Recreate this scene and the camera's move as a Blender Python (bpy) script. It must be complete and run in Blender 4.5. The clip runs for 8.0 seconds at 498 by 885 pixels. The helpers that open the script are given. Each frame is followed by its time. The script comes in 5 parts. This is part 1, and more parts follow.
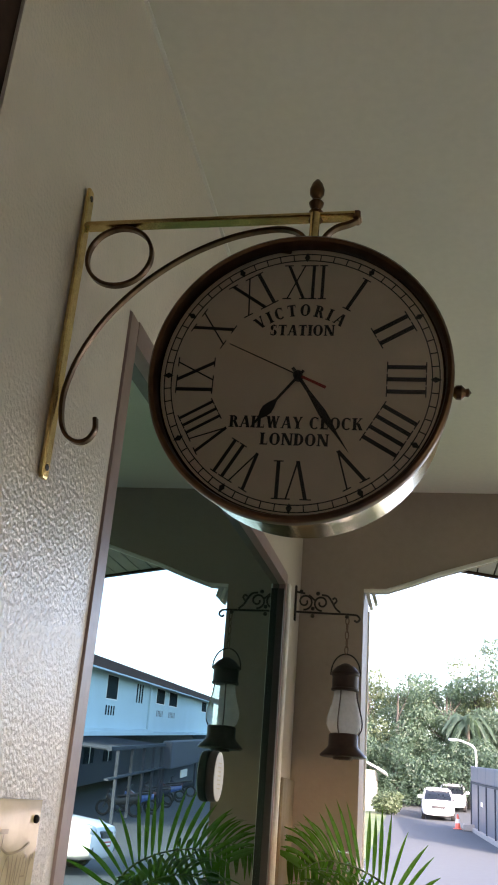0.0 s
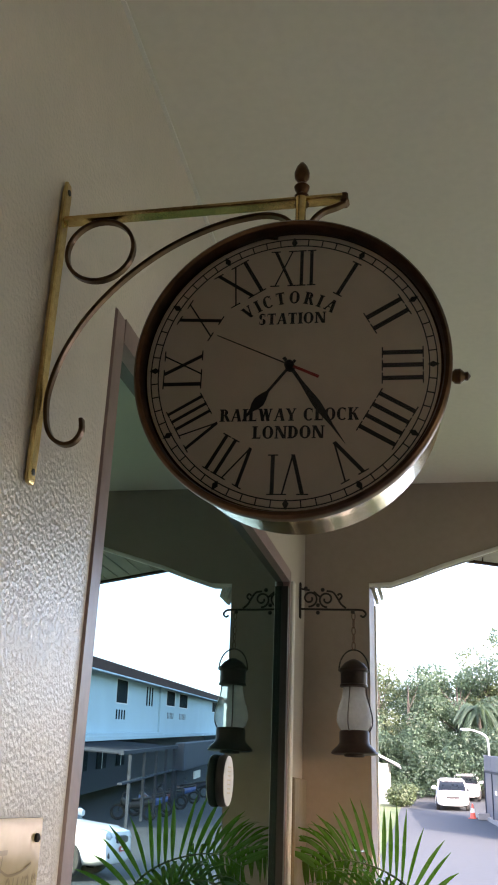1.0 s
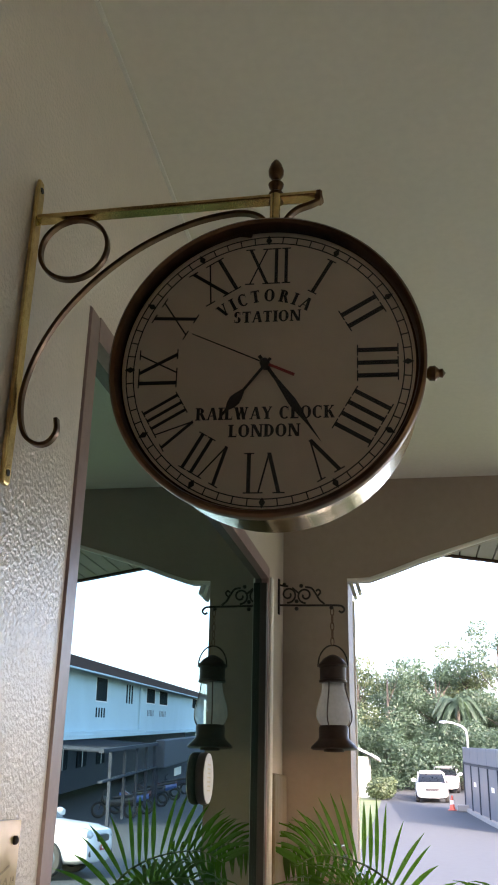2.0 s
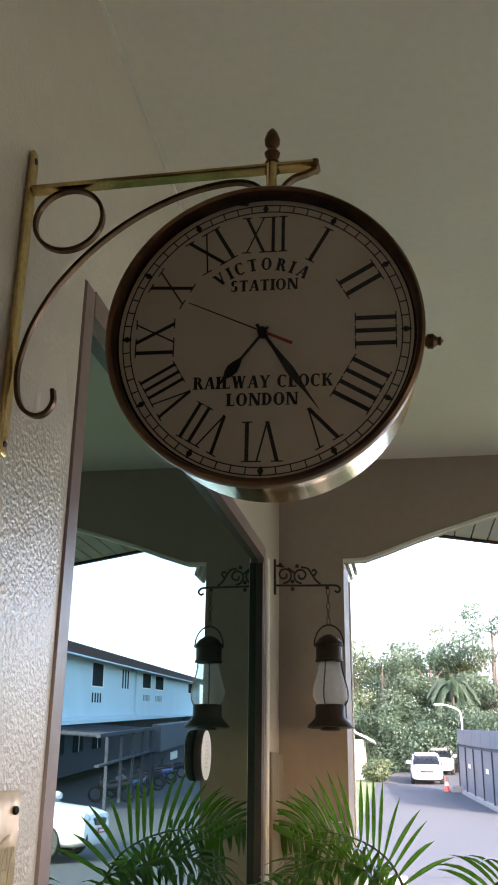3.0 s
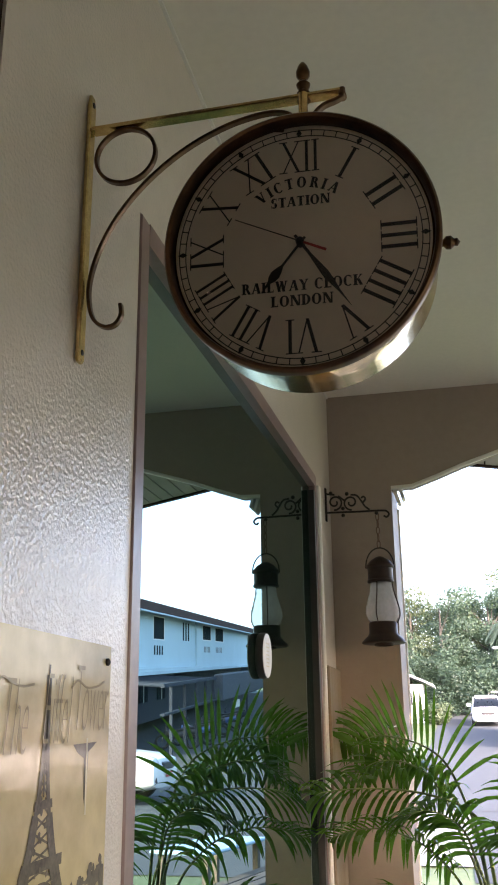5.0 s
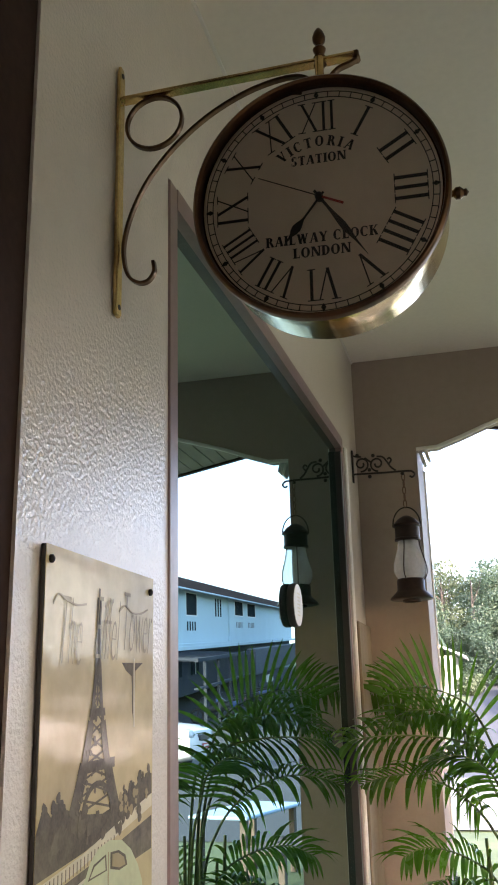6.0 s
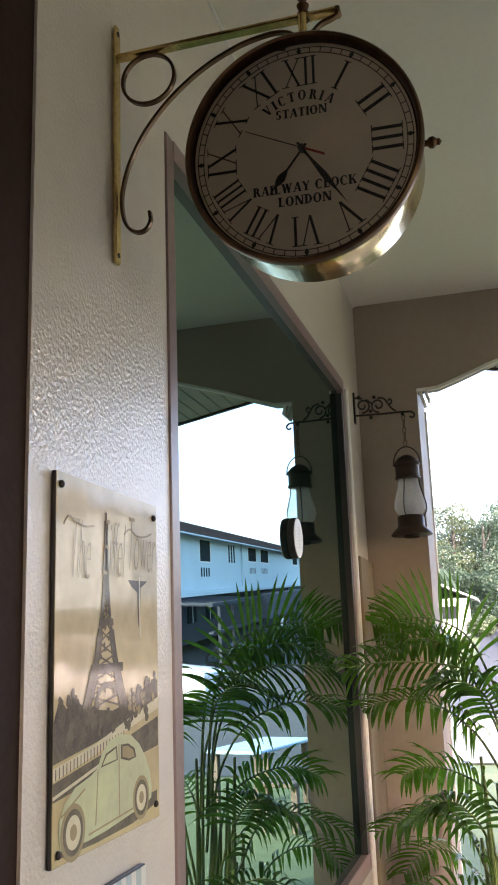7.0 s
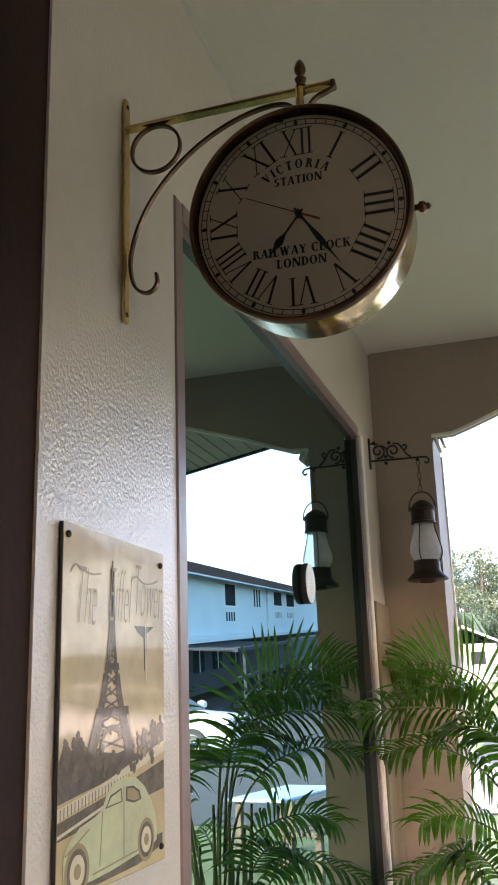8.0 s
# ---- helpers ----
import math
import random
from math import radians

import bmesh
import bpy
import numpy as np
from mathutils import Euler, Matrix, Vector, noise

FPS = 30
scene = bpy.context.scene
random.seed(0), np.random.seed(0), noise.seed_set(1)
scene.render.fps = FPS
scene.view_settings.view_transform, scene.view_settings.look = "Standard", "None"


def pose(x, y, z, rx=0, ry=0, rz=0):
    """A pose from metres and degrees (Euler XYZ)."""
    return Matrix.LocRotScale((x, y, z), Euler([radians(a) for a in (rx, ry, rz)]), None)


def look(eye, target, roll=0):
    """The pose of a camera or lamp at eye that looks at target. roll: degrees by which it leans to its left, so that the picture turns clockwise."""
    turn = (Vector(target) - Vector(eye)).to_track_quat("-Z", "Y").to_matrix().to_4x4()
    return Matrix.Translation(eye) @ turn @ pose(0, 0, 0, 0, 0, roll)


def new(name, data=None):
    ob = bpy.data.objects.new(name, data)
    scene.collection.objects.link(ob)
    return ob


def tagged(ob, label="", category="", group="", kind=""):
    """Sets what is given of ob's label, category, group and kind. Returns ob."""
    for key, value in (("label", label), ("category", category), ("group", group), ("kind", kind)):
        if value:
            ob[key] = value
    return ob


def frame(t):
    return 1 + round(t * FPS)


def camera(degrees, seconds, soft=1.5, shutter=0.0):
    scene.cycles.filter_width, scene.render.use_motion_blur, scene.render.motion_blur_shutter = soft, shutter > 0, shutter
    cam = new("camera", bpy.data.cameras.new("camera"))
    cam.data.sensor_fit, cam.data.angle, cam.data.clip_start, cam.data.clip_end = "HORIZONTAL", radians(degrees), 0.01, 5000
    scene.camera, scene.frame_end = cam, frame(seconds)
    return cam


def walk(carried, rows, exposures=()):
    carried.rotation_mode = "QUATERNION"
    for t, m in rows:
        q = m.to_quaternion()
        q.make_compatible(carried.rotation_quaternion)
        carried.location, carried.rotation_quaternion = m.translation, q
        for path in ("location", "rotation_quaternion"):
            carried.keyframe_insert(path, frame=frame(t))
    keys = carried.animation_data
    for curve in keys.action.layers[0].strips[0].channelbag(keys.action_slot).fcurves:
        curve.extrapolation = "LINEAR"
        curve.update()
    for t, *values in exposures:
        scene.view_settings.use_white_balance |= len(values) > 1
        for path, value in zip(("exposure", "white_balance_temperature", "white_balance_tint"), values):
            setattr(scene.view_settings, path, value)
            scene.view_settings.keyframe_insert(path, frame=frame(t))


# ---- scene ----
cam = camera(30.7, 8.0, soft=1.9)
PATH = [
    (0, (0.385, 0.033, 1.668), (0.024, 1.858, 2.403), 4.6),
    (0.5, (0.389, 0.063, 1.671), (0.025, 1.887, 2.406), 2.9),
    (1, (0.385, 0.068, 1.678), (0.025, 1.894, 2.41), 2.2),
    (1.5, (0.387, 0.066, 1.681), (0.058, 1.898, 2.413), 1.7),
    (3, (0.382, 0.076, 1.667), (0.081, 1.927, 2.363), 0.7),
    (3.5, (0.379, 0.045, 1.629), (0.076, 1.904, 2.303), 0.4),
    (4, (0.38, 0.002, 1.589), (-0.002, 1.863, 2.213), 0.1),
    (4.2, (0.386, -0.003, 1.579), (-0.017, 1.86, 2.186), -0.2),
    (5.3, (0.405, -0.042, 1.549), (-0.018, 1.82, 2.144), -0.9),
    (5.5, (0.406, -0.052, 1.535), (-0.039, 1.808, 2.118), -1.0),
    (6, (0.417, -0.093, 1.499), (-0.061, 1.769, 2.052), -1.4),
    (6.5, (0.441, -0.134, 1.478), (-0.056, 1.732, 1.998), -1.7),
    (7, (0.463, -0.172, 1.458), (-0.05, 1.709, 1.9), -2.0),
    (7.5, (0.489, -0.192, 1.455), (-0.033, 1.693, 1.871), -2.3),
    (8, (0.507, -0.211, 1.455), (-0.05, 1.633, 1.991), -1.9),
]
walk(cam, [(t, look(eye, target, roll)) for t, eye, target, roll in PATH],
     exposures=[(0.0, 3.52, 6480, 28)])

# ---- world, sun and exposure ----
SUN_ELEV, SUN_AZ = radians(21), radians(145)   # low morning sun; azimuth from +y, clockwise
world = bpy.data.worlds.new("sky")
scene.world = world
world.use_nodes = True
wn = world.node_tree.nodes
sky = wn.new("ShaderNodeTexSky")
sky.sky_type, sky.sun_disc = "NISHITA", False
sky.sun_elevation, sky.sun_rotation = SUN_ELEV, SUN_AZ
sky.air_density, sky.dust_density = 1.0, 3.0
wn["Background"].inputs["Strength"].default_value = 0.15
world.node_tree.links.new(sky.outputs["Color"], wn["Background"].inputs["Color"])
sun_dir = Vector((math.sin(SUN_AZ) * math.cos(SUN_ELEV), math.cos(SUN_AZ) * math.cos(SUN_ELEV), math.sin(SUN_ELEV)))
sun = new("sun", bpy.data.lights.new("sun", "SUN"))
sun.data.energy, sun.data.angle, sun.data.color = 1.8, radians(0.6), (1.0, 0.9, 0.76)
sun.matrix_world = look(sun_dir * 60, (0, 0, 0))


# ---- materials ----
def mat(name, color, rough=0.6, metal=0.0, vary=0.12, scale=8.0, fine=90.0, bump=0.1, bump_scale=None, second=None,
        transmission=0.0, rnd=0.0, spec=0.5, emit=0.0, depth=0.002, streak=1.0, coat=0.0, coat_rough=0.2):
    """Procedural paint-like surface: broad stains, fine grain, relief; rnd varies it from piece to piece."""
    m = bpy.data.materials.new(name)
    m.use_nodes = True
    nt = m.node_tree
    b = nt.nodes["Principled BSDF"]
    N = lambda k: nt.nodes.new("ShaderNode" + k)
    L = nt.links.new
    tc = N("TexCoord")
    mp = N("Mapping")
    mp.inputs["Scale"].default_value = (1, 1, 1 / streak)
    L(tc.outputs["Object"], mp.inputs["Vector"])
    n1, n2 = N("TexNoise"), N("TexNoise")
    n1.inputs["Scale"].default_value, n1.inputs["Detail"].default_value = scale, 5
    n2.inputs["Scale"].default_value, n2.inputs["Detail"].default_value = fine, 3
    L(mp.outputs["Vector"], n1.inputs["Vector"])
    L(tc.outputs["Object"], n2.inputs["Vector"])
    add = N("Math")
    add.operation = "MULTIPLY_ADD"
    add.inputs[1].default_value = 0.65
    L(n1.outputs["Fac"], add.inputs[0])
    sc = N("Math")
    sc.operation = "MULTIPLY"
    sc.inputs[1].default_value = 0.35
    L(n2.outputs["Fac"], sc.inputs[0])
    L(sc.outputs[0], add.inputs[2])
    ramp = N("ValToRGB")
    c = np.array(color)
    d = np.array(second) if second else c * (1 - 1.6 * vary)
    ramp.color_ramp.elements[0].position, ramp.color_ramp.elements[1].position = 0.32, 0.66
    ramp.color_ramp.elements[0].color = (*np.clip(d, 0, 1), 1)
    ramp.color_ramp.elements[1].color = (*np.clip(c * (1 + 0.5 * vary), 0, 1), 1)
    L(add.outputs[0], ramp.inputs["Fac"])
    out = ramp.outputs["Color"]
    if rnd:
        oi = N("ObjectInfo")
        hs = N("HueSaturation")
        mr = N("MapRange")
        mr.inputs["To Min"].default_value, mr.inputs["To Max"].default_value = 1 - rnd, 1 + rnd
        L(oi.outputs["Random"], mr.inputs["Value"])
        L(mr.outputs["Result"], hs.inputs["Value"])
        L(out, hs.inputs["Color"])
        out = hs.outputs["Color"]
    L(out, b.inputs["Base Color"])
    rr = N("MapRange")
    rr.inputs["To Min"].default_value, rr.inputs["To Max"].default_value = max(rough - 0.1, 0.02), min(rough + 0.1, 1)
    L(n1.outputs["Fac"], rr.inputs["Value"])
    L(rr.outputs["Result"], b.inputs["Roughness"])
    b.inputs["Metallic"].default_value = metal
    b.inputs["Specular IOR Level"].default_value = spec
    b.inputs["Transmission Weight"].default_value = transmission
    b.inputs["Coat Weight"].default_value, b.inputs["Coat Roughness"].default_value = coat, coat_rough
    b.inputs["Coat IOR"].default_value = 1.7
    if emit:
        b.inputs["Emission Color"].default_value, b.inputs["Emission Strength"].default_value = (*color, 1), emit
    if bump:
        bn = N("Bump")
        bn.inputs["Strength"].default_value, bn.inputs["Distance"].default_value = bump, depth
        if bump_scale:
            n3 = N("TexNoise")
            n3.inputs["Scale"].default_value, n3.inputs["Detail"].default_value = bump_scale, 2
            L(tc.outputs["Object"], n3.inputs["Vector"])
            L(n3.outputs["Fac"], bn.inputs["Height"])
        else:
            L(n2.outputs["Fac"], bn.inputs["Height"])
        L(bn.outputs["Normal"], b.inputs["Normal"])
        L(bn.outputs["Normal"], b.inputs["Coat Normal"])
    return m


M = {}
M["wall"] = mat("textured_paint", (0.70, 0.63, 0.565), rough=0.34, vary=0.05, scale=3, fine=30, bump=0.9, bump_scale=175, depth=0.0018, coat=0.5, coat_rough=0.2)
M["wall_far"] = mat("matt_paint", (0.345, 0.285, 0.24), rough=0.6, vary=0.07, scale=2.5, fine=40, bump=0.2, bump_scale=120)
M["ceiling"] = mat("ceiling_paint", (0.80, 0.765, 0.69), rough=0.8, vary=0.05, scale=1.6, fine=60, bump=0.08)
M["white_paint"] = mat("white_paint", (0.8, 0.78, 0.74), rough=0.5, vary=0.07, scale=5, bump=0.08)
M["frame"] = mat("pink_brown_frame_paint", (0.235, 0.15, 0.145), rough=0.36, vary=0.16, scale=9, fine=70, bump=0.12, streak=6)
M["dark_jamb"] = mat("dark_rubber_seal", (0.02, 0.018, 0.018), rough=0.5)
M["dark_wood"] = mat("dark_brown_wood", (0.042, 0.022, 0.016), spec=0.15, rough=0.75, vary=0.3, scale=12, streak=12, bump=0.15)
M["floor"] = mat("floor_tile_glaze", (0.115, 0.105, 0.095), rough=0.35, vary=0.1, scale=6, rnd=0.08, bump=0.05)
M["brass"] = mat("worn_brass", (0.74, 0.56, 0.25), rough=0.22, metal=1.0, vary=0.22, scale=25, fine=160, bump=0.06, second=(0.42, 0.27, 0.10))
M["brass_bright"] = mat("polished_brass", (0.62, 0.40, 0.075), rough=0.16, metal=1.0, vary=0.10, scale=14, fine=120, bump=0.35, bump_scale=22, depth=0.003)
M["bronze"] = mat("dark_bronze", (0.125, 0.068, 0.036), rough=0.33, metal=1.0, vary=0.3, scale=40, second=(0.05, 0.03, 0.02))
M["copper_bezel"] = mat("brown_bezel", (0.14, 0.07, 0.036), rough=0.36, metal=0.85, vary=0.3, scale=30, second=(0.07, 0.04, 0.025))
M["dial"] = mat("cream_dial", (0.84, 0.75, 0.60), rough=0.55, vary=0.05, scale=10, fine=60, bump=0.02)
M["ink"] = mat("black_ink", (0.017, 0.015, 0.014), rough=0.5, vary=0.1, bump=0)
M["red"] = mat("red_paint", (0.35, 0.03, 0.02), rough=0.4, bump=0)
M["iron"] = mat("black_iron", (0.022, 0.016, 0.014), rough=0.5, metal=0.3, vary=0.3, scale=60, bump=0.15)
M["rust"] = mat("brown_lacquered_tin", (0.03, 0.014, 0.011), rough=0.45, metal=0.2, vary=0.3, scale=30, bump=0.12)
M["chain"] = mat("rusty_chain", (0.16, 0.10, 0.07), rough=0.55, metal=0.7)
M["palm_leaf"] = mat("palm_leaf", (0.020, 0.066, 0.010), rough=0.27, vary=0.25, scale=14, fine=120, second=(0.009, 0.036, 0.005), rnd=0.35, bump=0.1)
M["palm_stem"] = mat("palm_stem", (0.16, 0.24, 0.05), rough=0.4, vary=0.2, scale=10, second=(0.06, 0.10, 0.025))
M["terracotta"] = mat("terracotta", (0.36, 0.16, 0.09), rough=0.8, vary=0.15)
M["soil"] = mat("soil", (0.06, 0.04, 0.03), rough=0.95, vary=0.3, scale=30, bump=0.6)
M["asphalt"] = mat("concrete_road", (0.036, 0.043, 0.047), rough=0.9, vary=0.14, scale=0.5, fine=6, bump=0.2)
M["grass"] = mat("grass", (0.085, 0.115, 0.045), rough=0.9, vary=0.3, scale=0.7, fine=9, second=(0.045, 0.07, 0.022), bump=0.4)
M["pave"] = mat("pale_concrete", (0.19, 0.185, 0.175), rough=0.85, vary=0.1, scale=0.8, fine=12)
M["leaf_a"] = mat("tree_leaf", (0.036, 0.066, 0.042), rough=0.6, vary=0.3, scale=0.6, fine=3, second=(0.020, 0.042, 0.031), rnd=0.2, bump=0)
M["leaf_b"] = mat("yellowish_leaf", (0.062, 0.088, 0.042), rough=0.6, vary=0.3, scale=0.6, fine=3, second=(0.036, 0.060, 0.032), rnd=0.2, bump=0)
M["bark"] = mat("bark", (0.060, 0.055, 0.048), rough=0.9, vary=0.25, scale=4, streak=5, bump=0.5, depth=0.02)
M["house"] = mat("pale_blue_render", (0.47, 0.60, 0.65), rough=0.8, vary=0.06, scale=0.6, fine=8)
M["roof"] = mat("brown_roof_sheet", (0.085, 0.05, 0.044), rough=0.9, spec=0.1, vary=0.15, scale=2)
M["glass_dark"] = mat("dark_window_glass", (0.008, 0.011, 0.014), spec=0.12, rough=0.3, vary=0.2, bump=0)
M["car_white"] = mat("white_car_paint", (0.70, 0.71, 0.72), rough=0.18, vary=0.02, scale=1, bump=0)
M["tyre"] = mat("tyre_rubber", (0.02, 0.02, 0.02), rough=0.8)
M["alloy"] = mat("alloy_wheel", (0.36, 0.37, 0.38), rough=0.35, metal=0.9)
M["plastic_black"] = mat("black_plastic", (0.025, 0.025, 0.027), rough=0.5)
M["plastic_white"] = mat("white_plastic", (0.72, 0.71, 0.66), rough=0.4, bump=0)
M["lamp_glass"] = mat("headlight_glass", (0.5, 0.53, 0.56), rough=0.1, bump=0)
M["plate_red"] = mat("red_plate", (0.45, 0.04, 0.04), rough=0.5, bump=0)
# carport shade put into the lower wall's colour; also the awning's own blue-grey
M["carport_dark"] = mat("shaded_wall_and_awning_blue_grey", (0.04, 0.05, 0.068), rough=0.8, vary=0.2, scale=1.0)
M["white_wall"] = mat("white_wall_paint", (0.80, 0.77, 0.72), rough=0.7, vary=0.05, scale=2)
M["carport_steel"] = mat("dark_painted_steel", (0.03, 0.038, 0.052), spec=0.15, rough=0.7, vary=0.15)
M["house_window"] = mat("shadowed_window", (0.03, 0.038, 0.042), rough=0.9, spec=0.0, vary=0.2, bump=0)
M["navy_sheet"] = mat("blue_grey_sheet_metal", (0.042, 0.058, 0.088), rough=0.55, vary=0.15, scale=1.2)
M["grey_metal"] = mat("galvanised_steel", (0.45, 0.47, 0.5), rough=0.5, metal=0.6)
M["soffit"] = mat("soffit_board", (0.33, 0.28, 0.26), rough=0.7, vary=0.1, rnd=0.08)
M["ochre_board"] = mat("peeling_ochre_board", (0.17, 0.115, 0.05), rough=0.6, vary=0.3, scale=9, second=(0.26, 0.21, 0.15), streak=5, bump=0.3)


def tinted_mirror():
    """Dark window glass with a reflecting film."""
    m = bpy.data.materials.new("tinted_reflective_glass")
    m.use_nodes = True
    nt = m.node_tree
    nt.nodes.remove(nt.nodes["Principled BSDF"])
    g, d, mix = (nt.nodes.new("ShaderNode" + k) for k in ("BsdfGlossy", "BsdfDiffuse", "MixShader"))
    g.inputs["Color"].default_value, g.inputs["Roughness"].default_value = (0.36, 0.50, 0.48, 1), 0.0
    d.inputs["Color"].default_value = (0.014, 0.050, 0.042, 1)
    mix.inputs[0].default_value = 0.86
    nt.links.new(d.outputs[0], mix.inputs[1])
    nt.links.new(g.outputs[0], mix.inputs[2])
    nt.links.new(mix.outputs[0], nt.nodes["Material Output"].inputs[0])
    return m


def clear_glass(name, tint=(1, 1, 1), gloss=0.06, rough=0.02):
    m = bpy.data.materials.new(name)
    m.use_nodes = True
    nt = m.node_tree
    nt.nodes.remove(nt.nodes["Principled BSDF"])
    g, t, mix, lw = (nt.nodes.new("ShaderNode" + k) for k in ("BsdfGlossy", "BsdfTransparent", "MixShader", "Fresnel"))
    g.inputs["Roughness"].default_value = rough
    t.inputs["Color"].default_value = (*tint, 1)
    lw.inputs["IOR"].default_value = 1.45
    nt.links.new(lw.outputs[0], mix.inputs[0])
    nt.links.new(t.outputs[0], mix.inputs[1])
    nt.links.new(g.outputs[0], mix.inputs[2])
    nt.links.new(mix.outputs[0], nt.nodes["Material Output"].inputs[0])
    return m


def frosted(name, color, amount):
    """Dusty lamp glass: part clear, part milky."""
    m = bpy.data.materials.new(name)
    m.use_nodes = True
    nt = m.node_tree
    b = nt.nodes["Principled BSDF"]
    b.inputs["Base Color"].default_value, b.inputs["Roughness"].default_value = (*color, 1), 0.15
    tr, tl, mix, mix2, nz = (nt.nodes.new("ShaderNode" + k) for k in ("BsdfTransparent", "BsdfTranslucent", "MixShader", "MixShader", "TexNoise"))
    nz.inputs["Scale"].default_value = 9
    tl.inputs["Color"].default_value = (*color, 1)
    mix2.inputs[0].default_value = 0.55
    nt.links.new(b.outputs[0], mix2.inputs[1])
    nt.links.new(tl.outputs[0], mix2.inputs[2])
    mr = nt.nodes.new("ShaderNodeMapRange")
    mr.inputs["To Min"].default_value, mr.inputs["To Max"].default_value = amount - 0.06, amount + 0.06
    nt.links.new(nz.outputs["Fac"], mr.inputs["Value"])
    nt.links.new(mr.outputs["Result"], mix.inputs[0])
    nt.links.new(tr.outputs[0], mix.inputs[1])
    nt.links.new(mix2.outputs[0], mix.inputs[2])
    nt.links.new(mix.outputs[0], nt.nodes["Material Output"].inputs[0])
    return m


def leafy(m, color, amount=0.45):
    """Adds light that shines through a leaf."""
    nt = m.node_tree
    b, o = nt.nodes["Principled BSDF"], nt.nodes["Material Output"]
    tl, mix = nt.nodes.new("ShaderNodeBsdfTranslucent"), nt.nodes.new("ShaderNodeMixShader")
    tl.inputs["Color"].default_value = (*color, 1)
    mix.inputs[0].default_value = amount
    nt.links.new(b.outputs[0], mix.inputs[1])
    nt.links.new(tl.outputs[0], mix.inputs[2])
    nt.links.new(mix.outputs[0], o.inputs[0])


leafy(M["palm_leaf"], (0.20, 0.46, 0.03), 0.32)
leafy(M["leaf_a"], (0.12, 0.19, 0.09), 0.35)
leafy(M["leaf_b"], (0.13, 0.17, 0.06), 0.35)
M["mirror"] = tinted_mirror()
M["clear"] = clear_glass("clock_glass")
M["lamp_chimney"] = frosted("dusty_lamp_glass", (0.80, 0.79, 0.79), 0.36)


# ---- mesh helpers ----
def finish(name, bm, material, smooth=35):
    bm.normal_update()
    me = bpy.data.meshes.new(name)
    bm.to_mesh(me)
    bm.free()
    me.materials.append(material)
    if smooth:
        me.shade_smooth()
        me.set_sharp_from_angle(angle=radians(smooth))
    return me


def part(name, bm, material, parent=None, label="", smooth=35):
    ob = new(name, finish(name, bm, material, smooth))
    if parent:
        ob.parent = parent
    if label:
        tagged(ob, label)
    return ob


def thing(name, label, category, at=(0, 0, 0), group="", kind="", turn=0.0, tilt=0.0):
    ob = new(name)
    ob.empty_display_size = 0.1
    ob.matrix_basis = pose(*at, tilt, 0, turn)
    return tagged(ob, label, category, group, kind)


def box(bm, x0, x1, y0, y1, z0, z1, bevel=0.0, seg=1, m=None):
    v = [bm.verts.new((x, y, z)) for z in (z0, z1) for x, y in ((x0, y0), (x1, y0), (x1, y1), (x0, y1))]
    fs = [bm.faces.new([v[i] for i in f]) for f in ((3, 2, 1, 0), (4, 5, 6, 7), (0, 1, 5, 4), (1, 2, 6, 5), (2, 3, 7, 6), (3, 0, 4, 7))]
    if bevel:
        es = list({e for f in fs for e in f.edges})
        r = bmesh.ops.bevel(bm, geom=es, offset=bevel, segments=seg, affect="EDGES", profile=0.5)
        v = list({q for f in r["faces"] for q in f.verts} | {q for q in v if q.is_valid})
    if m is not None:
        for q in v:
            q.co = m @ q.co
    return bm


def boxed(*a, **k):
    return box(bmesh.new(), *a, **k)


def lathe(bm, profile, c=(0, 0, 0), axis="z", seg=40, close=True):
    """profile: (radius, height) pairs, turned round an axis through c."""
    def at(r, h, a):
        u, w = r * math.cos(a), r * math.sin(a)
        p = {"z": (u, w, h), "y": (u, h, w), "x": (h, u, w)}[axis]
        return (p[0] + c[0], p[1] + c[1], p[2] + c[2])
    rings = []
    for r, h in profile:
        if r < 1e-6:
            rings.append([bm.verts.new(at(0, h, 0))])
        else:
            rings.append([bm.verts.new(at(r, h, 2 * math.pi * i / seg)) for i in range(seg)])
    for a, b in zip(rings, rings[1:]):
        for i in range(seg):
            j = (i + 1) % seg
            q = [a[i % len(a)], a[j % len(a)], b[j % len(b)], b[i % len(b)]]
            q = list(dict.fromkeys(q))
            if len(q) > 2:
                bm.faces.new(q)
    bmesh.ops.recalc_face_normals(bm, faces=bm.faces[:])
    return bm


def lathed(*a, **k):
    return lathe(bmesh.new(), *a, **k)


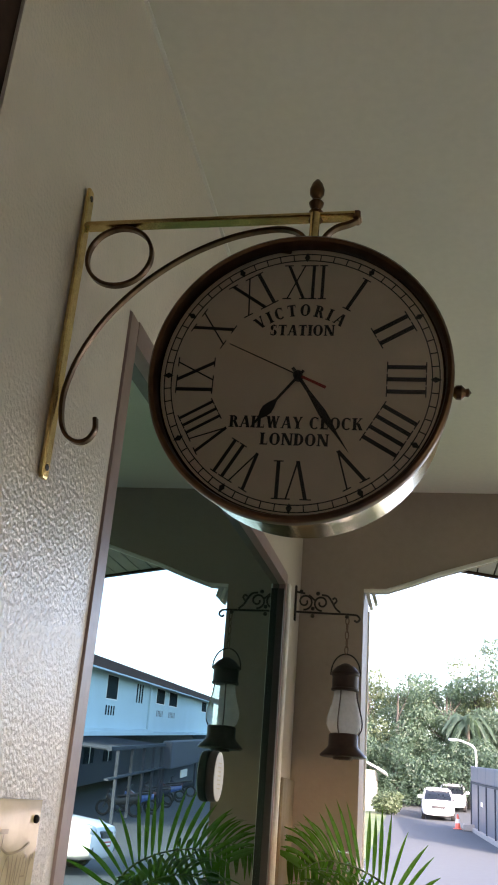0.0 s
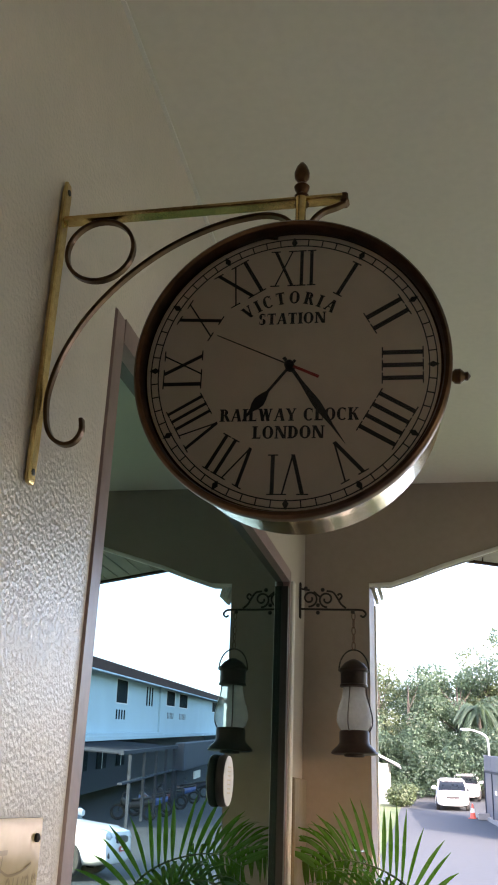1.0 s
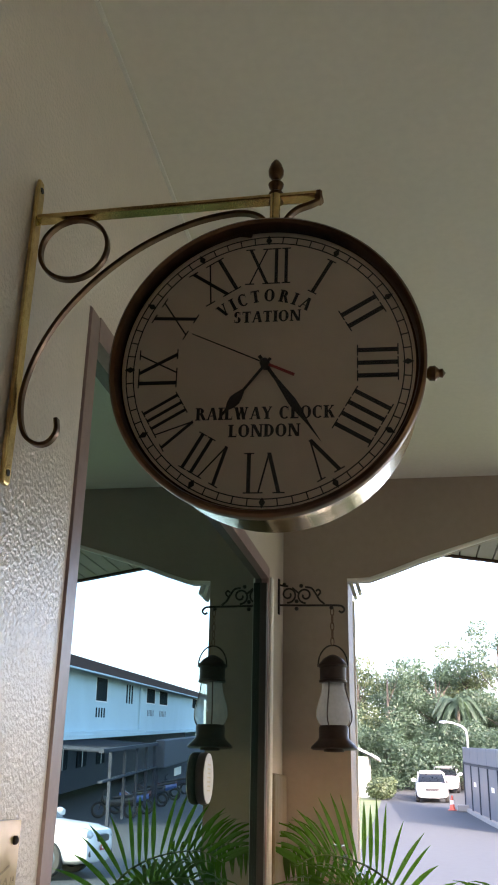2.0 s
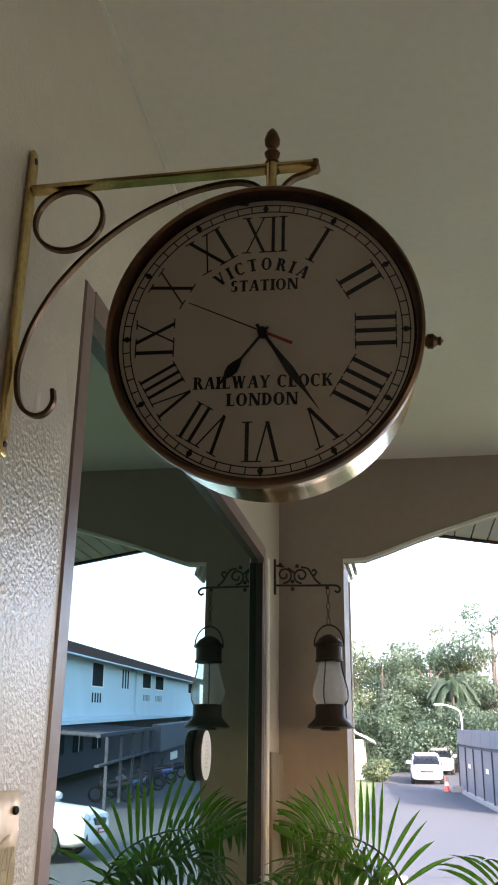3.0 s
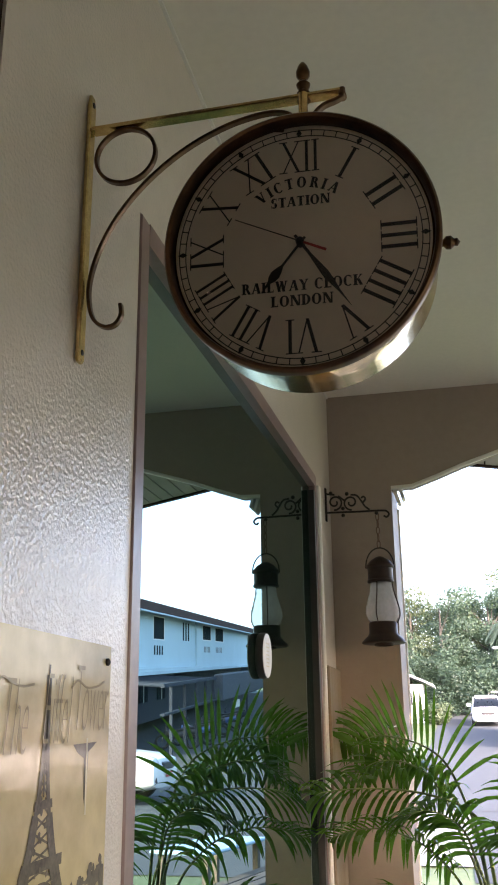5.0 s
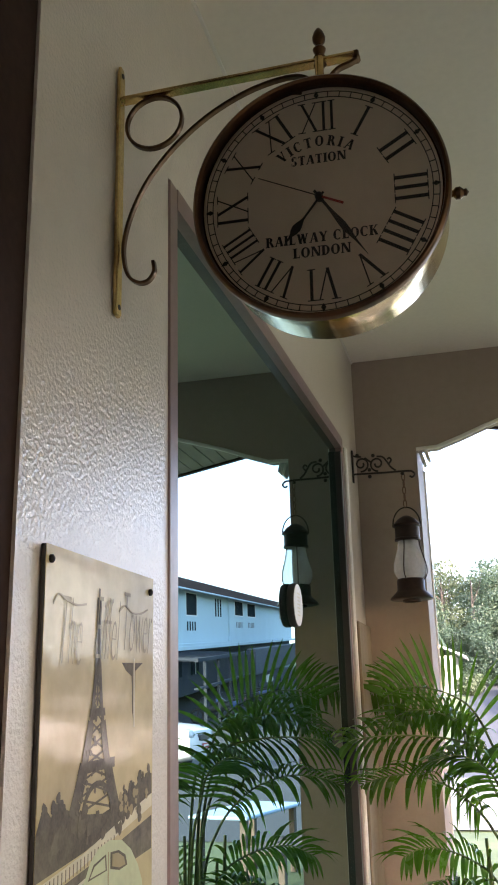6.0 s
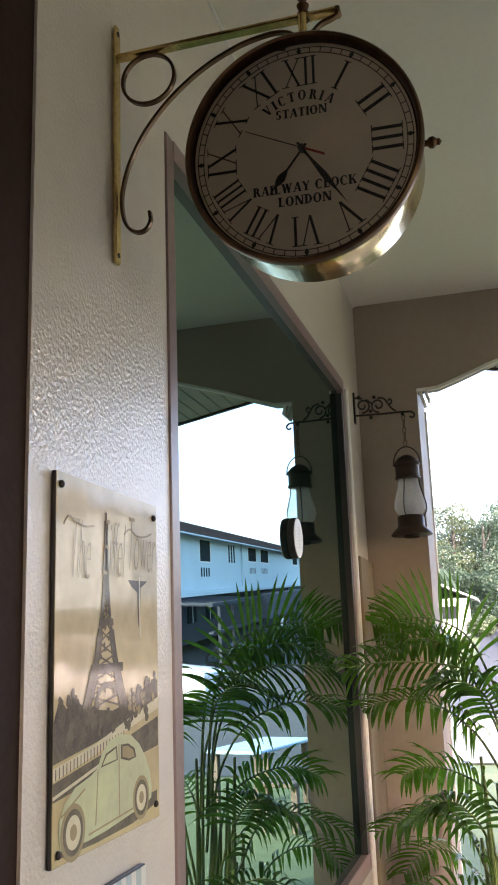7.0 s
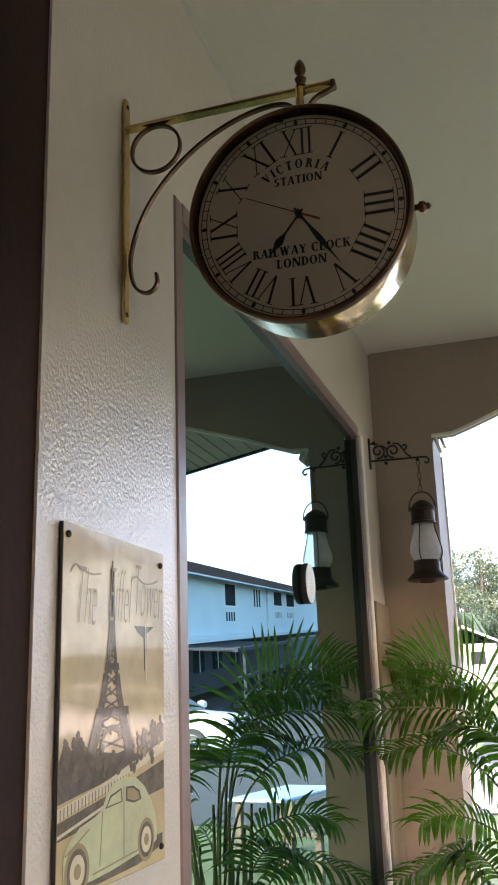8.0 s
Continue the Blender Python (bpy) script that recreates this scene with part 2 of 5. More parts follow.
def sweep(bm, pts, section, side=None, scale=None, closed=False):
    """A section (list of (a, b)) along a line of points; side: fixed vector for the section's b axis."""
    pts = [Vector(p) for p in pts]
    n = len(pts)
    rings = []
    for i, p in enumerate(pts):
        if closed:
            d = (pts[(i + 1) % n] - pts[i - 1]).normalized()
        else:
            d = (pts[min(i + 1, n - 1)] - pts[max(i - 1, 0)]).normalized()
        s = Vector(side) if side else (Vector((0, 0, 1)) if abs(d.z) < 0.95 else Vector((0, 1, 0)))
        a = d.cross(s).normalized()
        b = a.cross(d).normalized()
        k = scale[i] if scale else 1.0
        rings.append([bm.verts.new(p + k * (u * a + w * b)) for u, w in section])
    m = len(section)
    for i in range(n if closed else n - 1):
        r0, r1 = rings[i], rings[(i + 1) % n]
        for j in range(m):
            bm.faces.new((r0[j], r0[(j + 1) % m], r1[(j + 1) % m], r1[j]))
    if not closed:
        bm.faces.new(rings[0][::-1])
        bm.faces.new(rings[-1])
    bmesh.ops.recalc_face_normals(bm, faces=bm.faces[:])
    return bm


def ring_section(r, n=8):
    return [(r * math.cos(2 * math.pi * i / n), r * math.sin(2 * math.pi * i / n)) for i in range(n)]


def flat_section(t, w):
    c = min(t, w) * 0.25
    t, w = t / 2, w / 2
    return [(-t, -w + c), (-t + c, -w), (t - c, -w), (t, -w + c), (t, w - c), (t - c, w), (-t + c, w), (-t, w - c)]


def tube(pts, r, n=8, scale=None, closed=False):
    return sweep(bmesh.new(), pts, ring_section(r, n), scale=scale, closed=closed)


def smooth_line(pts, n=8):
    """Catmull-Rom through the points."""
    p = [Vector(q) for q in pts]
    p = [2 * p[0] - p[1]] + p + [2 * p[-1] - p[-2]]
    out = []
    for i in range(1, len(p) - 2):
        for k in range(n):
            t = k / n
            out.append(0.5 * (2 * p[i] + (p[i + 1] - p[i - 1]) * t + (2 * p[i - 1] - 5 * p[i] + 4 * p[i + 1] - p[i + 2]) * t * t
                              + (3 * p[i] - p[i - 1] - 3 * p[i + 1] + p[i + 2]) * t ** 3))
    return out + [p[-2]]


def prism(bm, outline, y0, y1, axis="y", flip=False):
    """An outline of (u, w) pairs, extruded from y0 to y1 along an axis."""
    def at(u, w, h):
        return {"y": (u, h, w), "x": (h, u, w), "z": (u, w, h)}[axis]
    a = [bm.verts.new(at(u, w, y0)) for u, w in outline]
    b = [bm.verts.new(at(u, w, y1)) for u, w in outline]
    n = len(a)
    fs = [bm.faces.new(a), bm.faces.new(b[::-1])] + [bm.faces.new((a[i], b[i], b[(i + 1) % n], a[(i + 1) % n])) for i in range(n)]
    bmesh.ops.recalc_face_normals(bm, faces=fs)
    return bm


def prismed(outline, y0, y1, axis="y"):
    return prism(bmesh.new(), outline, y0, y1, axis)


def letters(text, size, bold=0.0, shear=0.0):
    """A flat mesh of words in the built-in font, centred; returns verts (2D) and faces."""
    cu = bpy.data.curves.new("lettering", "FONT")
    cu.body, cu.size, cu.align_x, cu.offset, cu.shear, cu.resolution_u = text, size, "CENTER", bold, shear, 3
    ob = new("lettering_source", cu)
    bpy.context.view_layer.update()
    me = bpy.data.meshes.new_from_object(ob.evaluated_get(bpy.context.evaluated_depsgraph_get()))
    vs = [(v.co.x, v.co.y) for v in me.vertices]
    fs = [list(p.vertices) for p in me.polygons]
    bpy.data.objects.remove(ob)
    bpy.data.curves.remove(cu)
    bpy.data.meshes.remove(me)
    return vs, fs


# ---- the porch ----
CEIL, FAR, FAR_T = 2.718, 3.097, 0.34
WIN_Y0, WIN_Y1, WIN_Z0, WIN_Z1 = 1.070, 2.752, 0.80, 2.326
HEAD_DROP = 0.045   # the frame's head hangs lower at its near end
WALL_Y0 = 0.655


def structure(name, bm, material, label, category, smooth=30):
    return tagged(part(name, bm, material, None, "", smooth), label, category, "", "structure")


bm = bmesh.new()
for y0, y1, z0, z1 in ((WALL_Y0, WIN_Y0, 0, CEIL), (WIN_Y1, FAR, 0, CEIL), (WIN_Y0, WIN_Y1, 0, WIN_Z0)):
    box(bm, -0.2, 0.0, y0, y1, z0, z1)
prism(bm, [(WIN_Y0, WIN_Z1 - HEAD_DROP), (WIN_Y1, WIN_Z1), (WIN_Y1, CEIL), (WIN_Y0, CEIL)], -0.2, 0.0, "x")
structure("wall_west", bm, M["wall"], "beige wall in glossy orange-peel textured paint", "wall", 0)

# the far wall with its wide, slanting-headed opening
OX0, OX1 = 0.217, 2.883
head = [(OX0, 2.365), (0.292, 2.368), (0.377, 2.397), (0.466, 2.431), (0.70, 2.505), (0.95, 2.565), (1.25, 2.605), (1.55, 2.62),
        (1.85, 2.605), (2.15, 2.565), (2.40, 2.505), (2.634, 2.431), (2.723, 2.397), (2.808, 2.368), (OX1, 2.365)]
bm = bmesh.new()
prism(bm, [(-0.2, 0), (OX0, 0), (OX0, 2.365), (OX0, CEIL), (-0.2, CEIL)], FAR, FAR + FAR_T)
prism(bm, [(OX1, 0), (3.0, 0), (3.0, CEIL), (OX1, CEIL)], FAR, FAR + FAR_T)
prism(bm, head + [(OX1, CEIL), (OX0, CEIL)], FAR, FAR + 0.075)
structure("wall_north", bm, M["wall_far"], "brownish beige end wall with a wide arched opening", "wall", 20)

# pale bead round the opening, on its outer arris
bm = bmesh.new()
line = [(OX0, FAR + FAR_T + 0.006, 0.02), (OX0, FAR + FAR_T + 0.006, 2.36)]
sweep(bm, line, flat_section(0.012, 0.03), side=(0, 1, 0))
structure("trim_opening", bm, M["white_paint"], "white painted plaster edge round the opening", "trim")
line = [(x, FAR - 0.001, z - 0.004) for x, z in head]
structure("trim_arch", sweep(bmesh.new(), line, flat_section(0.014, 0.012), side=(0, 1, 0)), M["white_paint"],
          "pale plaster bead under the arch", "trim")

bm = boxed(-0.2, 3.0, -3.0, FAR, CEIL, CEIL + 0.12)
structure("ceiling", bm, M["ceiling"], "off-white painted porch ceiling", "ceiling", 0)
structure("trim_ceiling", boxed(0.0, 0.006, WALL_Y0, FAR, CEIL - 0.005, CEIL - 0.0005), M["white_paint"], "thin pale paint edge where wall meets ceiling", "trim", 0)
# dark timber beside the wall's end
bm = bmesh.new()
box(bm, -0.2, -0.004, -0.55, WALL_Y0, 0, CEIL)
structure("door_surround", bm, M["dark_wood"], "dark brown stained timber door surround", "door frame", 0)
bm = boxed(-0.2, 0.0, -3.0, -0.55, 0, CEIL)
structure("wall_west_rear", bm, M["wall"], "beige textured wall", "wall", 0)
# unseen side wall; its open bay is added to light the porch
bm = bmesh.new()
for y0, y1, z0, z1 in ((-3.0, -0.45, 0, CEIL), (-0.45, 1.65, 0, 0.75), (-0.45, 1.65, 1.98, CEIL), (1.65, FAR + FAR_T, 0, CEIL)):
    box(bm, 3.0, 3.2, y0, y1, z0, z1)
structure("wall_east", bm, M["wall_far"], "unseen plain beige side wall with a bay added to let daylight in", "wall", 0)
# unseen rear wall; the small opening is added to brighten the clock's dial
bm = bmesh.new()
for x0, x1, z0, z1 in ((-0.2, 0.3, 0, CEIL), (0.3, 0.9, 0, 1.2), (0.3, 0.9, 1.85, CEIL), (0.9, 3.2, 0, CEIL)):
    box(bm, x0, x1, -3.2, -3.0, z0, z1)
structure("wall_south", bm, M["wall_far"], "unseen plain beige rear wall with an opening added to light the dial", "wall", 0)
floor = structure("floor", boxed(-0.2, 3.0, -3.0, FAR + FAR_T, -0.15, -0.012), M["pave"], "grey mortar bed of the porch floor", "floor", 0)
# unseen flat roof over the porch and the house, low to limit lawn shadow
bm = boxed(-9.0, 3.3, -3.3, FAR + 0.07, CEIL + 0.13, CEIL + 0.28)
structure("roof_slab", bm, M["wall_far"], "unseen plain flat roof slab, kept low to shorten its shadow", "roof", 0)
bm = boxed(-9.0, -0.21, -3.2, FAR + FAR_T, -0.15, CEIL + 0.12)
structure("wall_ground_floor", bm, M["wall_far"], "plain ground floor of the house", "wall", 0)

# eaves beyond the opening
soffit = tagged(thing("eaves", "slatted soffit of grey-brown boards under the eaves", "eaves", kind="structure"))
def eave_y(x):
    return 4.29 + 0.585 * (x - 0.58)


for i in range(56):
    x = -0.6 + i * 0.08
    o = bmesh.new()
    prism(o, [(x, FAR + 0.08), (x + 0.073, FAR + 0.08), (x + 0.073, eave_y(x + 0.073)), (x, eave_y(x))], 2.755, 2.770, "z")
    part("slat", o, M["soffit"], soffit, "", 0)
prism(bm := bmesh.new(), [(-0.6, FAR + 0.08), (3.9, FAR + 0.08), (3.9, eave_y(3.9)), (-0.6, eave_y(-0.6))], 2.775, 2.80, "z")
part("deck", bm, M["dark_wood"], soffit, "", 0)
prism(bm := bmesh.new(), [(-0.6, eave_y(-0.6) + 0.002), (3.9, eave_y(3.9) + 0.002), (3.9, eave_y(3.9) + 0.03), (-0.6, eave_y(-0.6) + 0.03)], 2.745, 2.90, "z")
part("fascia", bm, M["dark_wood"], soffit, "dark fascia board", 0)

# small stepped corbel where the opening's head begins
corbel = tagged(thing("corbel", "small white stepped plaster corbel at the arch spring", "corbel", kind="structure"))
for k in range(2):
    bm = boxed(-0.006, 0.006, -0.03, 0.03, -0.040 + 0.012 * k, 0.016, bevel=0.002)
    o = part("step", bm, M["white_paint"], corbel)
    o.matrix_basis = pose(OX0 + 0.014 + 0.019 * k, FAR + 0.045, 2.349 + 0.004 * k, 0, -16, 0)

# ---- the window ----
win = tagged(thing("window_1", "tall fixed window of dark reflective glass in a pinkish brown frame", "window", kind="structure"))
FW, FX, FR = 0.05, 0.003, 0.026
part("pane", boxed(-0.030, -0.018, WIN_Y0 + 0.026, WIN_Y1 - 0.02, WIN_Z0 + FW - 0.01, WIN_Z1 - FW + 0.01), M["mirror"], win, "dark reflective window glass", 0)
for name, y0, y1, z0, z1 in (("jamb", WIN_Y0, WIN_Y0 + 0.038, WIN_Z0, WIN_Z1 - HEAD_DROP), ("jamb", WIN_Y1 - FR, WIN_Y1, WIN_Z0, WIN_Z1),
                             ("sill", WIN_Y0 + 0.038, WIN_Y1 - FR, WIN_Z0, WIN_Z0 + FW)):
    part(name, boxed(-0.10, FX, y0, y1, z0, z1, bevel=0.003), M["frame"], win, "", 30)
rise = HEAD_DROP / (WIN_Y1 - WIN_Y0)
za, zb = WIN_Z1 - HEAD_DROP + 0.038 * rise, WIN_Z1 - FR * rise
part("head", prismed([(WIN_Y0 + 0.038, za - 0.036), (WIN_Y1 - FR, zb - 0.036), (WIN_Y1 - FR, zb), (WIN_Y0 + 0.038, za)], -0.10, FX, "x"), M["frame"], win, "", 30)
part("seal", boxed(-0.0178, 0.0015, WIN_Y1 - FR - 0.028, WIN_Y1 - FR, WIN_Z0 + FW, WIN_Z1 - FW - 0.006), M["dark_jamb"], win, "black rubber glazing seal", 0)
part("casing", boxed(0.0, 0.012, WIN_Y1 + 0.002, WIN_Y1 + 0.036, 0.7, 2.30, bevel=0.004), M["white_paint"], win, "off-white plaster edge beside the frame")

# worn board against the wall by the corner
b = tagged(part("corner_board", boxed(0.001, 0.018, 2.80, 3.075, 0.0, 1.742, bevel=0.004), M["ochre_board"], None), "worn ochre board with peeling paint standing in the corner", "board")

# ---- the station clock and its bracket ----
CX, CY, CZ = 0.2712, 0.866, 2.062


def flat_shape(name, verts, faces, m, material, parent, thick=0.0006, label=""):
    """A thin printed or cut shape; m carries the 2D plane (x right, y up, z towards the viewer) into the thing."""
    bm = bmesh.new()
    vs = [bm.verts.new((x, y, 0)) for x, y in verts]
    for f in faces:
        try:
            bm.faces.new([vs[i] for i in f])
        except ValueError:
            pass
    if thick:
        r = bmesh.ops.extrude_face_region(bm, geom=bm.faces[:])
        for q in r["geom"]:
            if isinstance(q, bmesh.types.BMVert):
                q.co.z += thick
    bmesh.ops.transform(bm, matrix=m, verts=bm.verts[:])
    bmesh.ops.recalc_face_normals(bm, faces=bm.faces[:])
    return part(name, bm, material, parent, label, 0)


def roman(text, height):
    """Roman numeral with thick and thin strokes and serifs, as quads about the origin."""
    quads = []
    thick, thin, serif = height * 0.10, height * 0.045, height * 0.03

    def stroke(xa, xb, w):
        quads.append([(xa - w / 2, -height / 2), (xa + w / 2, -height / 2), (xb + w / 2, height / 2), (xb - w / 2, height / 2)])

    def foot(x, up, w):
        z = height / 2 if up else -height / 2
        s = -1 if up else 1
        quads.append([(x - w, z), (x + w, z), (x + w, z + s * serif), (x - w, z + s * serif)])
    width = {"I": 0.30, "V": 0.72, "X": 0.78}
    total = sum(width[c] for c in text) * height
    x = -total / 2
    for c in text:
        w = width[c] * height
        m = x + w / 2
        if c == "I":
            stroke(m, m, thick)
            foot(m, True, height * 0.13), foot(m, False, height * 0.13)
        elif c == "V":
            stroke(m, m - w * 0.36, thick), stroke(m, m + w * 0.36, thin)
            foot(m - w * 0.36, True, height * 0.15), foot(m + w * 0.36, True, height * 0.12)
        else:
            stroke(m + w * 0.34, m - w * 0.34, thick), stroke(m - w * 0.34, m + w * 0.34, thin)
            for s in (-1, 1):
                foot(m + s * w * 0.34, True, height * 0.14), foot(m + s * w * 0.34, False, height * 0.14)
        x += w
    vs = [p for q in quads for p in q]
    return vs, [[4 * i + k for k in range(4)] for i in range(len(quads))]


def serif_word(text, height, width=None):
    """Roman capitals with thick and thin strokes and serifs, as quads about the origin."""
    quads, x = [], 0.0
    T, H, S = 0.235, 0.10, 0.075   # thick, thin, serif

    def put(*p):
        quads.append([(x + u, v - 0.5) for u, v in p])

    def stem(u, w=T, v0=0.0, v1=1.0, top=True, foot=True):
        put((u, v0), (u + w, v0), (u + w, v1), (u, v1))
        for v, on in ((v0, foot), (v1 - S, top)):
            if on:
                put((u - 0.08, v), (u + w + 0.08, v), (u + w + 0.08, v + S), (u - 0.08, v + S))

    def slant(u0, u1, w, v0=0.0, v1=1.0):
        put((u0, v0), (u0 + w, v0), (u1 + w, v1), (u1, v1))

    def cap(u, v, w):
        put((u - w, v), (u + w, v), (u + w, v + S), (u - w, v + S))

    def bow(cx, cy, rx, ry, a0, a1, n=14, thick=T):
        for k in range(n):
            a, b = (radians(a0 + (a1 - a0) * (k + j) / n) for j in (0, 1))
            wa, wb = (H + (thick - H) * abs(math.cos(q)) for q in (a, b))
            put((cx + rx * math.cos(a), cy + ry * math.sin(a)), (cx + rx * math.cos(b), cy + ry * math.sin(b)),
                (cx + (rx - wb) * math.cos(b), cy + (ry - H) * math.sin(b)), (cx + (rx - wa) * math.cos(a), cy + (ry - H) * math.sin(a)))
    wide = {"A": 0.80, "C": 0.74, "D": 0.80, "I": 0.38, "K": 0.82, "L": 0.68, "N": 0.86, "O": 0.82, "R": 0.80, "S": 0.62, "T": 0.74, "V": 0.80, "W": 1.12, "Y": 0.78, " ": 0.40}
    for c in text:
        if c == "I":
            stem(0.09)
        elif c == "L":
            stem(0.10)
            put((0.2, 0), (0.62, 0), (0.62, H), (0.2, H)), put((0.57, 0), (0.62, 0), (0.62, 0.27), (0.585, 0.27))
        elif c == "T":
            stem(0.27, top=False)
            put((0.04, 1 - H), (0.70, 1 - H), (0.70, 1), (0.04, 1)), put((0.04, 0.75), (0.075, 0.75), (0.09, 1), (0.04, 1)), put((0.665, 0.75), (0.70, 0.75), (0.70, 1), (0.65, 1))
        elif c == "N":
            stem(0.10, H + 0.02), slant(0.58, 0.08, T + 0.02), stem(0.70, H + 0.02, foot=False)
        elif c == "A":
            slant(0.06, 0.36, H), slant(0.55, 0.32, T), put((0.18, 0.30), (0.62, 0.30), (0.60, 0.37), (0.20, 0.37)), cap(0.10, 0, 0.11), cap(0.65, 0, 0.14)
        elif c == "V":
            slant(0.34, 0.08, T), slant(0.38, 0.66, H), cap(0.16, 1 - S, 0.14), cap(0.69, 1 - S, 0.11)
        elif c == "W":
            for o in (0.0, 0.38):
                slant(0.26 + o, 0.06 + o, T), slant(0.30 + o, 0.52 + o, H)
            cap(0.14, 1 - S, 0.13), cap(0.54, 1 - S, 0.12), cap(0.95, 1 - S, 0.11)
        elif c == "Y":
            stem(0.30, v1=0.48, top=False), slant(0.30, 0.05, T, 0.44), slant(0.40, 0.64, H, 0.44), cap(0.14, 1 - S, 0.13), cap(0.67, 1 - S, 0.11)
        elif c == "K":
            stem(0.10), slant(0.24, 0.64, H, 0.42), slant(0.58, 0.32, T, 0.0, 0.58), cap(0.67, 0, 0.13), cap(0.66, 1 - S, 0.11)
        elif c == "D":
            stem(0.10)
            bow(0.30, 0.5, 0.46, 0.5, -90, 90), put((0.2, 0), (0.31, 0), (0.31, H), (0.2, H)), put((0.2, 1 - H), (0.31, 1 - H), (0.31, 1), (0.2, 1))
        elif c == "R":
            stem(0.10)
            bow(0.34, 0.74, 0.30, 0.26, -90, 90, 10), put((0.2, 0.48), (0.35, 0.48), (0.35, 0.555), (0.2, 0.555)), put((0.2, 1 - H), (0.35, 1 - H), (0.35, 1), (0.2, 1))
            slant(0.58, 0.34, T, 0.0, 0.52), cap(0.68, 0, 0.12)
        elif c == "O":
            bow(0.41, 0.5, 0.39, 0.52, 0, 360, 28)
        elif c == "C":
            bow(0.42, 0.5, 0.39, 0.52, 48, 312, 22), put((0.64, 0.66), (0.68, 0.66), (0.68, 1.0), (0.63, 0.93))
        elif c == "S":
            bow(0.31, 0.735, 0.25, 0.285, 40, 255, 14), bow(0.31, 0.265, 0.27, 0.285, 80, -140, 14)
            put((0.49, 0.72), (0.53, 0.72), (0.53, 1.0), (0.48, 0.93)), put((0.07, 0.0), (0.11, 0.07), (0.11, 0.30), (0.07, 0.30))
        x += wide[c] + 0.05
    k = height if width is None else width / x
    quads = [[((u - x / 2) * k, v * height) for u, v in q] for q in quads]
    vs = [q for p in quads for q in p]
    return vs, [[4 * i + j for j in range(4)] for i in range(len(quads))]


def dial_face(clock, front):
    """One dial with its glass; front = -1 faces -y, 1 faces +y. The thing's origin is the drum's middle."""
    DIAL = 0.032   # the printed face lies well behind the bezel
    turn = Matrix(((1 if front < 0 else -1, 0, 0, 0), (0, 0, front, 0), (0, 1, 0, 0), (0, 0, 0, 1)))

    def plane(u, w, lift, deg=0.0):
        return turn @ Matrix.Translation((u, w, DIAL + lift)) @ Matrix.Rotation(radians(deg), 4, "Z")
    dial = part("dial", lathed([(0, front * 0.026), (0.1425, front * 0.026), (0.1425, front * 0.032), (0, front * 0.032)], axis="y", seg=72), M["dial"], clock, "aged cream printed dial")
    # minute track
    for r in (0.1290, 0.1362):
        n = 96
        vs = [(k * math.cos(2 * math.pi * i / n), k * math.sin(2 * math.pi * i / n)) for k in (r, r + 0.0011) for i in range(n)]
        flat_shape("minute_ring", vs, [[i, (i + 1) % n, n + (i + 1) % n, n + i] for i in range(n)], plane(0, 0, 0.0004), M["ink"], dial, 0.0003)
    vs, fs = [], []
    for i in range(60):
        a = 2 * math.pi * i / 60
        c, s = math.cos(a), math.sin(a)
        w = 0.00055
        shape = [(0.1290, -w), (0.1370, -w), (0.1370, w), (0.1290, w)]
        if i % 5 == 0:
            shape = [(0.1278, 0), (0.1325, -0.0030), (0.1385, 0), (0.1325, 0.0030)]
        fs.append(list(range(len(vs), len(vs) + 4)))
        vs += [(r * c - t * s, r * s + t * c) for r, t in shape]
    flat_shape("minute_marks", vs, fs, plane(0, 0, 0.0008), M["ink"], dial, 0.0003)
    for k, word in enumerate("XII I II III IIII V VI VII VIII IX X XI".split()):
        a = radians(90 - 30 * k)
        vs, fs = roman(word, 0.0385)
        squeeze = {"VIII": 0.74, "XII": 0.84, "VII": 0.84, "IIII": 1.05, "III": 1.1, "II": 1.15}.get(word, 0.95)
        vs = [(x * squeeze, z) for x, z in vs]
        flat_shape("numeral", vs, fs, plane(0.1050 * math.cos(a), 0.1050 * math.sin(a), 0.0005, -30 * k), M["ink"], dial, 0.0003)
    for word, size, z, width in (("STATION", 0.0116, 0.0512, 0.066), ("RAILWAY CLOCK", 0.0122, -0.0470, 0.132), ("LONDON", 0.0122, -0.0642, 0.068)):
        vs, fs = serif_word(word, size, width)
        flat_shape("lettering", vs, fs, plane(0, z, 0.0005), M["ink"], dial, 0.0003)
    for k, ch in enumerate("VICTORIA"):
        vs, fs = serif_word(ch, 0.0128)
        step = [-33.5, -25.5, -18, -8.5, 1.5, 12, 20, 28.5][k] * 1.08
        a = radians(90 - step)
        flat_shape("lettering", vs, fs, plane(0.0735 * math.cos(a), 0.0735 * math.sin(a), 0.0005, -step), M["ink"], dial, 0.0003)
    # pointers
    def hand(name, tip, shape, lift, material, label=""):
        ang = math.degrees(math.atan2(tip[1], tip[0]))
        n = len(shape)
        outline = shape + [(x, -w) for x, w in shape[::-1]]
        flat_shape(name, outline, [list(range(2 * n))], plane(0, 0, lift, ang), material, clock, 0.0009, label)
    hand("hour_hand", (-0.044, -0.055), [(-0.008, 0.0013), (0.032, 0.0012), (0.039, 0.0040), (0.045, 0.0055), (0.051, 0.0042), (0.056, 0.0016), (0.069, 0.0002)], 0.004, M["ink"])
    hand("minute_hand", (0.051, -0.074), [(-0.010, 0.0016), (0.02, 0.0017), (0.046, 0.0040), (0.056, 0.0034), (0.072, 0.0013), (0.094, 0.0002)], 0.006, M["ink"])
